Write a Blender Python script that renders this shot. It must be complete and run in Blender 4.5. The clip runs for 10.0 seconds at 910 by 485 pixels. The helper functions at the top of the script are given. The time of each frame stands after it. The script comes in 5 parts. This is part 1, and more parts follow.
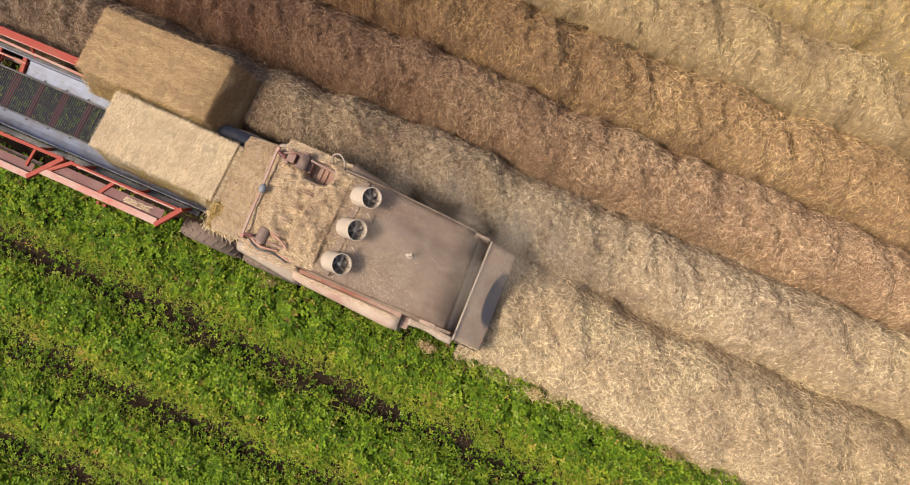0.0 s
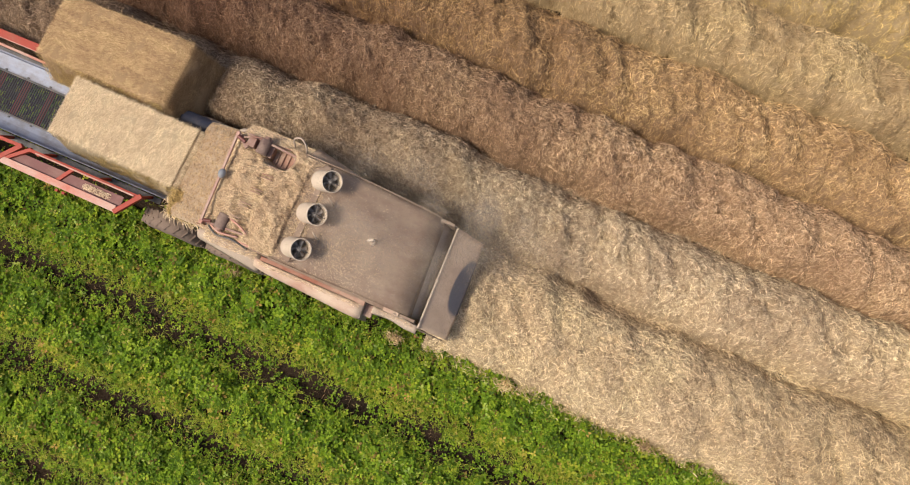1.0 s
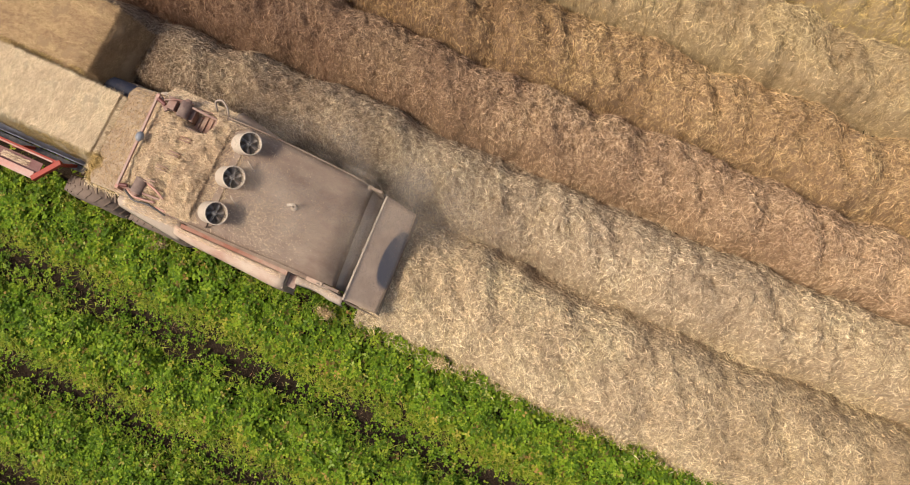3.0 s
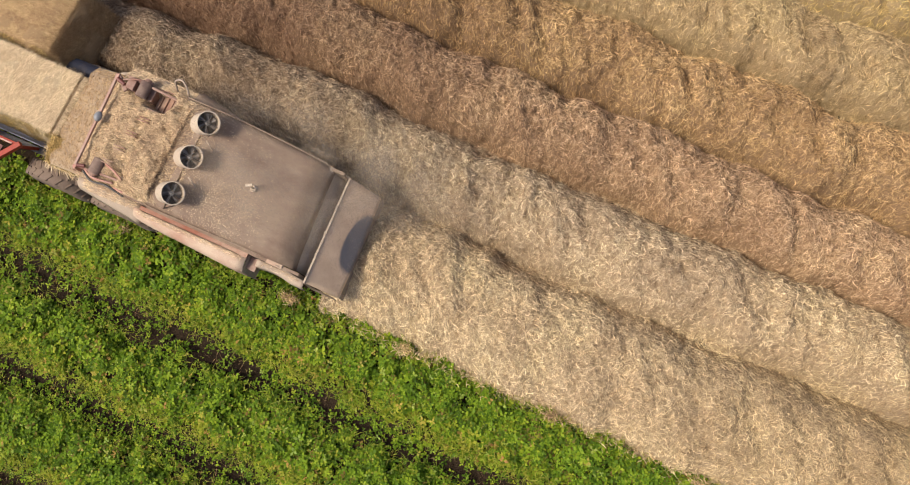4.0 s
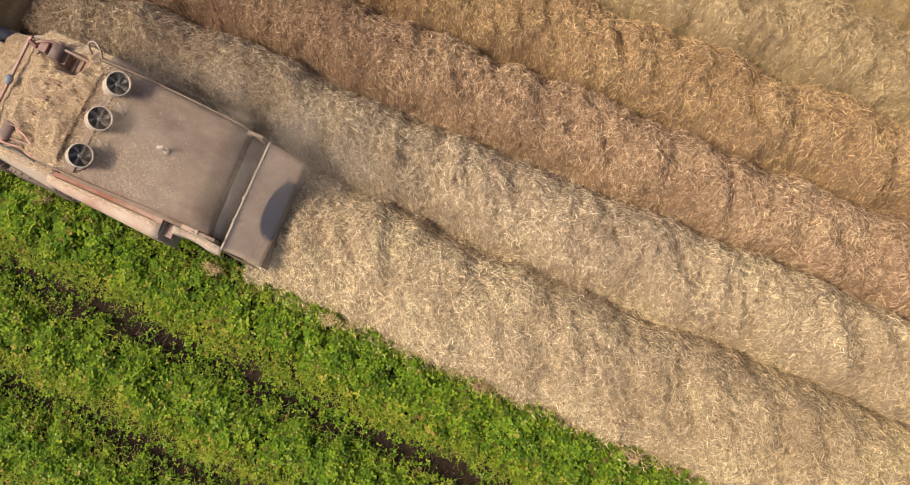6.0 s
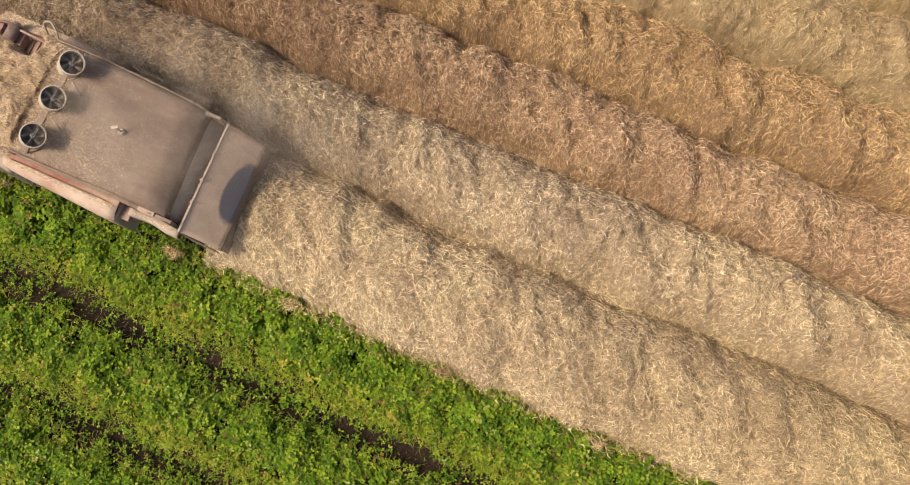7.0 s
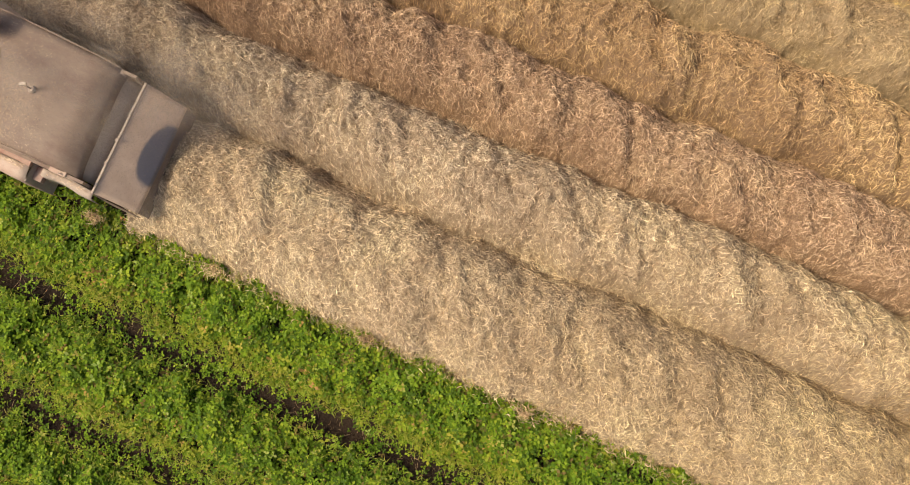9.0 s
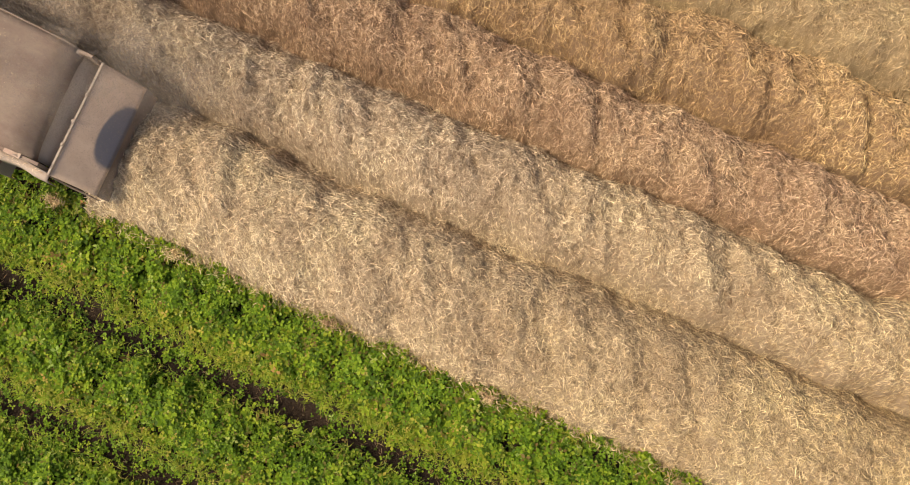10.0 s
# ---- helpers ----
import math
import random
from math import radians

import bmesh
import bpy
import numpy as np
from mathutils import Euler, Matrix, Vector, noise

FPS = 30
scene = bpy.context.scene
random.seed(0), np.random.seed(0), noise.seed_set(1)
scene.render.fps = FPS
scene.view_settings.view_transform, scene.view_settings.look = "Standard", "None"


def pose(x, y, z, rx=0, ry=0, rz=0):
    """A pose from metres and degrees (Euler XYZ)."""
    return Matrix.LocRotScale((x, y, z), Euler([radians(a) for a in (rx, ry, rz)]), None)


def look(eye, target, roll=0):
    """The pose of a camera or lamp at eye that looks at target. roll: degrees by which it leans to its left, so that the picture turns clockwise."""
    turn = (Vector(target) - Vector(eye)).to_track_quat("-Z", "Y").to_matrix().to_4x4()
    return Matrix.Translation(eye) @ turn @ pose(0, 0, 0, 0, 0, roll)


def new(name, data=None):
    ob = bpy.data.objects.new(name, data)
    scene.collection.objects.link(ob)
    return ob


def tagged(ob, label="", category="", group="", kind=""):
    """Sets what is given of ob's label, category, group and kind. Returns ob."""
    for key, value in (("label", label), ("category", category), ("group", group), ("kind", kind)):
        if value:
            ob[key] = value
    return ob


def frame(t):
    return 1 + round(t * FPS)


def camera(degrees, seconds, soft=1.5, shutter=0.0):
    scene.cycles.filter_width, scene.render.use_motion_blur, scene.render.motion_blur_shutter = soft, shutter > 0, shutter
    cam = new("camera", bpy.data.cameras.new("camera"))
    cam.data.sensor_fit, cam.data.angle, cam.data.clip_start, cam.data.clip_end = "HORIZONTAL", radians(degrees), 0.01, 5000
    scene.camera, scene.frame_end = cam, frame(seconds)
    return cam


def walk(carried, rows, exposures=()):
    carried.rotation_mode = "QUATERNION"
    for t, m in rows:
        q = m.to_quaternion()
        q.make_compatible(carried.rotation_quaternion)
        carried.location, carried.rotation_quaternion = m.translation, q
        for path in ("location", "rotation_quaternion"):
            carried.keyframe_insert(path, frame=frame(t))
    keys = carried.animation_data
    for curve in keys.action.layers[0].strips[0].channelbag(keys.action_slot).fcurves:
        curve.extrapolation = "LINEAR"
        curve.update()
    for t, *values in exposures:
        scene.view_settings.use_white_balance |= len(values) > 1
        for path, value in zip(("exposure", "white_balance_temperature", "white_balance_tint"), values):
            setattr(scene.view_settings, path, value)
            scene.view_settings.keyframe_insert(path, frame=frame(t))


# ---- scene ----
cam = camera(52.6, 10.0, soft=1.0)
PATH = [
    (0, (0.427, -1.192, 15.150), (0.2990, -0.9618, 13.1679), -5.432),
    (0.5, (0.762, -1.242, 14.942), (0.6230, -1.0000, 12.9612), -6.287),
    (1, (1.096, -1.288, 14.744), (0.9461, -1.0343, 12.7662), -7.090),
    (1.5, (1.429, -1.328, 14.558), (1.2681, -1.0650, 12.5821), -7.852),
    (2, (1.760, -1.364, 14.382), (1.5884, -1.0920, 12.4082), -8.581),
    (2.5, (2.089, -1.394, 14.216), (1.9069, -1.1154, 12.2436), -9.280),
    (3, (2.414, -1.421, 14.058), (2.2231, -1.1352, 12.0876), -9.947),
    (3.5, (2.737, -1.443, 13.908), (2.5365, -1.1515, 11.9394), -10.577),
    (4, (3.055, -1.460, 13.765), (2.8467, -1.1641, 11.7982), -11.162),
    (4.5, (3.368, -1.474, 13.629), (3.1531, -1.1733, 11.6632), -11.692),
    (5, (3.675, -1.483, 13.498), (3.4551, -1.1790, 11.5337), -12.155),
    (5.5, (3.977, -1.488, 13.372), (3.7523, -1.1814, 11.4089), -12.540),
    (6, (4.272, -1.489, 13.251), (4.0439, -1.1805, 11.2880), -12.837),
    (6.5, (4.560, -1.486, 13.133), (4.3294, -1.1764, 11.1704), -13.040),
    (7, (4.840, -1.480, 13.017), (4.6081, -1.1692, 11.0551), -13.146),
    (7.5, (5.112, -1.470, 12.903), (4.8794, -1.1591, 10.9415), -13.159),
    (8, (5.375, -1.456, 12.791), (5.1427, -1.1462, 10.8288), -13.092),
    (8.5, (5.628, -1.439, 12.679), (5.3973, -1.1306, 10.7162), -12.965),
    (9, (5.871, -1.419, 12.566), (5.6428, -1.1124, 10.6029), -12.811),
    (9.5, (6.103, -1.395, 12.452), (5.8785, -1.0919, 10.4883), -12.676),
    (10, (6.324, -1.369, 12.337), (6.1039, -1.0693, 10.3716), -12.625),
]
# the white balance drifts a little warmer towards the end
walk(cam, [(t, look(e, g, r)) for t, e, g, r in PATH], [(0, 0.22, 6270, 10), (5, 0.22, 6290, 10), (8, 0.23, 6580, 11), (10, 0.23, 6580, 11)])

# ---------------------------------------------------------------- light
SUN = Vector((-0.44, -0.32, 0.84)).normalized()
world = bpy.data.worlds.new("sky")
scene.world = world
world.use_nodes = True
wn = world.node_tree
sky = wn.nodes.new("ShaderNodeTexSky")
sky.sky_type, sky.sun_disc = "NISHITA", False
sky.sun_elevation = math.asin(SUN.z)
sky.sun_rotation = math.atan2(SUN.x, SUN.y)
sky.dust_density, sky.air_density = 4.0, 0.7
wn.nodes["Background"].inputs["Strength"].default_value = 0.15
wn.links.new(sky.outputs["Color"], wn.nodes["Background"].inputs["Color"])
sun = new("sun", bpy.data.lights.new("sun", "SUN"))
sun.data.energy, sun.data.angle, sun.data.color = 3.6, radians(15), (1.0, 0.89, 0.73)
sun.matrix_world = look(SUN * 60, (0, 0, 0))

# ---------------------------------------------------------------- noise and mesh helpers
rng = np.random.default_rng(7)
LATTICE = rng.random((8, 256, 256))


def vnoise(x, y, k=0):
    """Smooth value noise, -1 to 1, on numpy arrays."""
    t = LATTICE[k % 8]
    xi, yi = np.floor(x).astype(int), np.floor(y).astype(int)
    fx, fy = x - xi, y - yi
    fx, fy = fx * fx * (3 - 2 * fx), fy * fy * (3 - 2 * fy)
    a, b = t[xi % 256, yi % 256], t[(xi + 1) % 256, yi % 256]
    c, d = t[xi % 256, (yi + 1) % 256], t[(xi + 1) % 256, (yi + 1) % 256]
    return ((a + (b - a) * fx) * (1 - fy) + (c + (d - c) * fx) * fy) * 2 - 1


def fbm(x, y, k=0, octaves=4):
    s, amp = 0.0, 0.5
    for i in range(octaves):
        s = s + amp * vnoise(x * 2 ** i + 17.3 * i, y * 2 ** i + 5.1 * i, k + i)
        amp *= 0.5
    return s


def raw_mesh(name, verts, faces, corners, material, smooth=False):
    """A mesh from an (n, 3) array and an (m, corners) array of indices."""
    me = bpy.data.meshes.new(name)
    n, m = len(verts), len(faces)
    me.vertices.add(n)
    me.vertices.foreach_set("co", np.ascontiguousarray(verts, dtype=np.float32).ravel())
    me.loops.add(m * corners)
    me.loops.foreach_set("vertex_index", np.ascontiguousarray(faces, dtype=np.int32).ravel())
    me.polygons.add(m)
    me.polygons.foreach_set("loop_start", np.arange(0, m * corners, corners, dtype=np.int32))
    me.polygons.foreach_set("loop_total", np.full(m, corners, dtype=np.int32))
    me.polygons.foreach_set("use_smooth", np.full(m, smooth))
    me.update(calc_edges=True)
    me.materials.append(material)
    return me


def grid_faces(nx, ny):
    i, j = np.meshgrid(np.arange(nx - 1), np.arange(ny - 1), indexing="ij")
    a = (i * ny + j).ravel()
    return np.stack([a, a + ny, a + ny + 1, a + 1], axis=1)


def height_mesh(name, xs, ys, height, material):
    gx, gy = np.meshgrid(xs, ys, indexing="ij")
    v = np.stack([gx, gy, height(gx, gy)], axis=-1).reshape(-1, 3)
    return raw_mesh(name, v, grid_faces(len(xs), len(ys)), 4, material, True)


def ribbon_mesh(name, pts, side, material):
    """Thin stalks bent in the middle and pointed at both ends: pts (n, 3, 3), side (n, 3) is half the width as a vector."""
    n = len(pts)
    v = np.empty((n, 4, 3))
    v[:, 0], v[:, 1], v[:, 2], v[:, 3] = pts[:, 0], pts[:, 1] - side, pts[:, 2], pts[:, 1] + side
    base = (np.arange(n) * 4)[:, None, None]
    tri = np.array([[0, 1, 3], [1, 2, 3]])[None]
    return raw_mesh(name, v.reshape(-1, 3), (base + tri).reshape(-1, 3), 3, material)


def strand_mesh(name, pts, side, material):
    """Curved stalks of even width with pointed ends: pts (n, 4, 3), side (n, 3) is half the width as a vector."""
    n = len(pts)
    v = np.empty((n, 6, 3))
    v[:, 0], v[:, 5] = pts[:, 0], pts[:, 3]
    v[:, 1], v[:, 2] = pts[:, 1] - side, pts[:, 1] + side
    v[:, 3], v[:, 4] = pts[:, 2] - side, pts[:, 2] + side
    base = (np.arange(n) * 6)[:, None, None]
    tri = np.array([[0, 1, 2], [1, 3, 2], [2, 3, 4], [3, 5, 4]])[None]
    return raw_mesh(name, v.reshape(-1, 3), (base + tri).reshape(-1, 3), 3, material)


def stalks_on(x, y, height, length, width, lift, turn=None, knots=3, curl=0.38):
    """Stalks that lie along a height function, bent a little, some with an end in the air."""
    n = len(x)
    a = rng.uniform(0, 2 * np.pi, n) if turn is None else turn
    bend = rng.normal(0, curl, n)
    ll = length * rng.uniform(0.45, 1.35, n)
    # a stalk on a steep flank keeps its length
    rise = (height(x + np.cos(a) * ll * 0.5, y + np.sin(a) * ll * 0.5) - height(x - np.cos(a) * ll * 0.5, y - np.sin(a) * ll * 0.5)) / ll
    ll = ll / np.sqrt(1 + rise * rise)
    pts = np.empty((n, knots, 3))
    for s in range(knots):
        f = 2 * s / (knots - 1) - 1
        ang = a + bend * f
        px, py = x + np.cos(ang) * ll * 0.5 * f, y + np.sin(ang) * ll * 0.5 * f
        pts[:, s, 0], pts[:, s, 1] = px, py
        pts[:, s, 2] = height(px, py) + lift * rng.random(n) ** 1.5 + (0.35 * lift * rng.normal(0, 1, n) if s in (0, knots - 1) else 0.3 * lift)
    w = width * rng.uniform(0.5, 1.0, n) * np.where(rng.random(n) < 0.25, 1.7, 1.0)
    side = np.stack([-np.sin(a) * w, np.cos(a) * w, rng.normal(0, 0.9, n) * w], axis=1)
    return pts, side


def part(name, bm, material, parent, label="", smooth=False, bevel=0.0):
    """Links a bmesh as one mesh object under a thing or a part."""
    if bevel:
        bmesh.ops.bevel(bm, geom=list(bm.edges), offset=bevel, segments=2, affect="EDGES", profile=0.6)
    me = bpy.data.meshes.new(name)
    bmesh.ops.recalc_face_normals(bm, faces=bm.faces)
    for f in bm.faces:
        f.smooth = smooth
    bm.to_mesh(me)
    bm.free()
    me.materials.append(material)
    ob = new(name, me)
    ob.parent = parent
    return tagged(ob, label)


def data_part(name, me, parent, label="", kind=""):
    ob = new(name, me)
    ob.parent = parent
    return tagged(ob, label, kind=kind)


def thing(name, label, category, group="", kind="", at=(0, 0, 0)):
    ob = new(name)
    ob.empty_display_size = 0.2
    ob.location = at
    return tagged(ob, label, category, group, kind)


def box(lo, hi, bm=None):
    bm = bm or bmesh.new()
    m = Matrix.Translation([(a + b) / 2 for a, b in zip(lo, hi)]) @ Matrix.Diagonal([*(b - a for a, b in zip(lo, hi)), 1])
    bmesh.ops.create_cube(bm, size=1, matrix=m)
    return bm


def beam(a, b, w, h, bm=None):
    """A rectangular bar from a to b, w wide and h high."""
    bm = bm or bmesh.new()
    a, b = Vector(a), Vector(b)
    d = b - a
    z = Vector((0, 0, 1)) if abs(d.normalized().z) < 0.95 else Vector((1, 0, 0))
    s = d.cross(z).normalized()
    u = s.cross(d).normalized()
    m = Matrix((s, d.normalized(), u)).transposed().to_4x4()
    m = Matrix.Translation((a + b) / 2) @ m @ Matrix.Diagonal((w, d.length, h, 1))
    bmesh.ops.create_cube(bm, size=1, matrix=m)
    return bm


def rod(a, b, r, r2=None, sides=20, caps=True, bm=None):
    bm = bm or bmesh.new()
    a, b = Vector(a), Vector(b)
    m = Matrix.Translation((a + b) / 2) @ (b - a).to_track_quat("Z", "Y").to_matrix().to_4x4()
    bmesh.ops.create_cone(bm, cap_ends=caps, segments=sides, radius1=r, radius2=r if r2 is None else r2, depth=(b - a).length, matrix=m)
    return bm


def ring(a, axis, profile, sides=40, bm=None):
    """A body of revolution: profile of (along, radius), closed, about the axis through a."""
    bm = bm or bmesh.new()
    rot = Vector(axis).to_track_quat("Z", "Y").to_matrix()
    loops = []
    for s in range(sides):
        c, q = math.cos(2 * math.pi * s / sides), math.sin(2 * math.pi * s / sides)
        loops.append([bm.verts.new(Vector(a) + rot @ Vector((r * c, r * q, l))) for l, r in profile])
    n = len(profile)
    for s in range(sides):
        for i in range(n):
            p, q = loops[s], loops[(s + 1) % sides]
            bm.faces.new((p[i], p[(i + 1) % n], q[(i + 1) % n], q[i]))
    return bm


def hose(points, r, bm=None, sides=8):
    """A round tube along a smooth line through the points."""
    bm = bm or bmesh.new()
    p = [Vector(q) for q in points]
    line = []
    for i in range(len(p) - 1):
        a, b, c, d = p[max(i - 1, 0)], p[i], p[i + 1], p[min(i + 2, len(p) - 1)]
        for s in range(6):
            t = s / 6
            line.append(0.5 * (2 * b + (c - a) * t + (2 * a - 5 * b + 4 * c - d) * t * t + (3 * b - a - 3 * c + d) * t ** 3))
    line.append(p[-1])
    rows = []
    for i, q in enumerate(line):
        d = (line[min(i + 1, len(line) - 1)] - line[max(i - 1, 0)]).normalized()
        rot = d.to_track_quat("Z", "Y").to_matrix()
        rows.append([bm.verts.new(q + rot @ Vector((r * math.cos(2 * math.pi * s / sides), r * math.sin(2 * math.pi * s / sides), 0))) for s in range(sides)])
    for u, v in zip(rows, rows[1:]):
        for s in range(sides):
            bm.faces.new((u[s], u[(s + 1) % sides], v[(s + 1) % sides], v[s]))
    bm.faces.new(rows[0])
    bm.faces.new(rows[-1])
    return bm


def sheet(rows, thick):
    """A curved metal sheet through rows of points, thickened downwards along its own normals."""
    bm = bmesh.new()
    vs = [[bm.verts.new(q) for q in r] for r in rows]
    for a, b in zip(vs, vs[1:]):
        for i in range(len(a) - 1):
            bm.faces.new((a[i], a[i + 1], b[i + 1], b[i]))
    bmesh.ops.recalc_face_normals(bm, faces=bm.faces)
    bmesh.ops.solidify(bm, geom=list(bm.faces), thickness=thick)
    return bm


# ---------------------------------------------------------------- materials
def nodes_of(name):
    m = bpy.data.materials.new(name)
    m.use_nodes = True
    return m, m.node_tree.nodes, m.node_tree.links, m.node_tree.nodes["Principled BSDF"]


def ramp(ns, stops):
    r = ns.new("ShaderNodeValToRGB")
    e = r.color_ramp.elements
    e[0].position, e[0].color = stops[0][0], (*stops[0][1], 1)
    e[1].position, e[1].color = stops[-1][0], (*stops[-1][1], 1)
    for p, c in stops[1:-1]:
        q = e.new(p)
        q.color = (*c, 1)
    return r


def noise_tex(ns, ls, scale, detail=4, rough=0.6, stretch=None, coord="Object"):
    tc = ns.new("ShaderNodeTexCoord")
    n = ns.new("ShaderNodeTexNoise")
    n.inputs["Scale"].default_value, n.inputs["Detail"].default_value, n.inputs["Roughness"].default_value = scale, detail, rough
    if stretch:
        mp = ns.new("ShaderNodeMapping")
        mp.inputs["Scale"].default_value = stretch
        ls.new(tc.outputs[coord], mp.inputs["Vector"])
        ls.new(mp.outputs["Vector"], n.inputs["Vector"])
    else:
        ls.new(tc.outputs[coord], n.inputs["Vector"])
    return n.outputs["Fac"]


def mixed(ns, ls, fac, a, b, mode="MIX"):
    m = ns.new("ShaderNodeMix")
    m.data_type, m.blend_type = "RGBA", mode
    for sock, v in ((m.inputs["Factor"], fac), (m.inputs["A"], a), (m.inputs["B"], b)):
        if hasattr(v, "is_linked"):
            ls.new(v, sock)
        elif isinstance(v, (int, float)):
            sock.default_value = v
        else:
            sock.default_value = (*v, 1)
    return m.outputs["Result"]


def bump(ns, ls, bsdf, fac, strength, dist):
    b = ns.new("ShaderNodeBump")
    b.inputs["Strength"].default_value, b.inputs["Distance"].default_value = strength, dist
    ls.new(fac, b.inputs["Height"])
    ls.new(b.outputs["Normal"], bsdf.inputs["Normal"])


def scaled(c, k):
    return tuple(v * k for v in c)


def end_tinted(ns, ls, col, end_tint, lo=-2.5, hi=6.0):
    """Straw that is tinted at one end of a row, past x = lo, and untinted past hi: darker at the front, yellower far
    behind.
    """
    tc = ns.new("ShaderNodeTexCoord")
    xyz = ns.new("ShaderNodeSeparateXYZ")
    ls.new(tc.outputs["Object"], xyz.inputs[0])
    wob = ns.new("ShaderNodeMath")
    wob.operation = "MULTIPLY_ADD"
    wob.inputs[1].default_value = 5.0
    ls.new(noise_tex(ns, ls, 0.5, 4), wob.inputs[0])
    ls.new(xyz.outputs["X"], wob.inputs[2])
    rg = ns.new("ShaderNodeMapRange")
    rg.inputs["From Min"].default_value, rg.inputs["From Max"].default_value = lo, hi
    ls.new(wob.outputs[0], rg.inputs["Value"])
    dr = ramp(ns, [(0.0, end_tint), (1.0, (1, 1, 1))])
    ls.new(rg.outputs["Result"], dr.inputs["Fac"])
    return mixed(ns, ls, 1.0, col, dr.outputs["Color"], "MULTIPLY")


def straw_stalk(name, pale, mid, dark, patch=0.35, end_tint=None, flakes=None, rear_tint=None):
    m, ns, ls, b = nodes_of(name)
    geo = ns.new("ShaderNodeNewGeometry")
    r = ramp(ns, [(0.0, scaled(dark, 0.8)), (0.2, scaled(dark, 1.25)), (0.4, mid), (0.72, pale), (1.0, scaled(pale, 1.36))])
    ls.new(geo.outputs["Random Per Island"], r.inputs["Fac"])
    big = noise_tex(ns, ls, 1.6, 5, 0.65, flakes) if flakes else noise_tex(ns, ls, 0.9, 5)
    pr = ramp(ns, [(0.35, (0.74, 0.66, 0.63)), (0.5, (0.98, 0.93, 0.90)), (0.65, (1.12, 1.12, 1.06))])
    ls.new(big, pr.inputs["Fac"])
    col = mixed(ns, ls, patch * 2, r.outputs["Color"], pr.outputs["Color"], "MULTIPLY")
    if not flakes:
        # tufts that weathered differently
        tuft = ramp(ns, [(0.36, (0.82, 0.80, 0.78)), (0.5, (1.0, 1.0, 1.0)), (0.64, (1.10, 1.10, 1.09))])
        ls.new(noise_tex(ns, ls, 15, 3, 0.6), tuft.inputs["Fac"])
        col = mixed(ns, ls, 1.0, col, tuft.outputs["Color"], "MULTIPLY")
    if end_tint:
        col = end_tinted(ns, ls, col, end_tint)
    if rear_tint:
        col = end_tinted(ns, ls, col, rear_tint, 13.5, 6.5)
    ls.new(col, b.inputs["Base Color"])
    b.inputs["Roughness"].default_value = 0.55
    b.inputs["Specular IOR Level"].default_value = 0.35
    # thin dry stalks let some light through
    tr = ns.new("ShaderNodeBsdfTranslucent")
    ls.new(col, tr.inputs["Color"])
    mx = ns.new("ShaderNodeMixShader")
    mx.inputs[0].default_value = 0.1
    ls.new(b.outputs[0], mx.inputs[1])
    ls.new(tr.outputs[0], mx.inputs[2])
    ls.new(mx.outputs[0], ns["Material Output"].inputs["Surface"])
    return m


def straw_mass(name, mid, dark, floor=0.55, end_tint=None):
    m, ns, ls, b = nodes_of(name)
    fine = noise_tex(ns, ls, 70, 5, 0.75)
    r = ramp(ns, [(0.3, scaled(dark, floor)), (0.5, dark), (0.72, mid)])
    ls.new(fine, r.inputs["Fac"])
    ls.new(end_tinted(ns, ls, r.outputs["Color"], end_tint) if end_tint else r.outputs["Color"], b.inputs["Base Color"])
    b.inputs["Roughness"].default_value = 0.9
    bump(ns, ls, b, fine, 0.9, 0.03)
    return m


def dusty_metal(name, paint, dust, cover, rough=0.75, scale=3.0, metal=0.0):
    """Painted sheet under a coat of straw dust, thinner in patches and streaks."""
    m, ns, ls, b = nodes_of(name)
    big = noise_tex(ns, ls, scale, 6, 0.65)
    fine = noise_tex(ns, ls, 90, 4, 0.8)
    streak = noise_tex(ns, ls, 4, 6, 0.72, (0.75, 1.5, 1.0))
    add = ns.new("ShaderNodeMath")
    add.operation = "ADD"
    ls.new(big, add.inputs[0])
    ls.new(streak, add.inputs[1])
    r = ramp(ns, [(1.0 - cover - 0.11, (0, 0, 0)), (1.0 - cover + 0.13, (1, 1, 1))])
    half = ns.new("ShaderNodeMath")
    half.operation = "MULTIPLY"
    half.inputs[1].default_value = 0.5
    ls.new(add.outputs[0], half.inputs[0])
    ls.new(half.outputs[0], r.inputs["Fac"])
    dr = ramp(ns, [(0.3, scaled(dust, 0.82)), (0.7, scaled(dust, 1.12))])
    ls.new(fine, dr.inputs["Fac"])
    ls.new(mixed(ns, ls, r.outputs["Color"], paint, dr.outputs["Color"]), b.inputs["Base Color"])
    b.inputs["Roughness"].default_value = rough
    b.inputs["Metallic"].default_value = metal
    bump(ns, ls, b, fine, 0.25, 0.004)
    return m


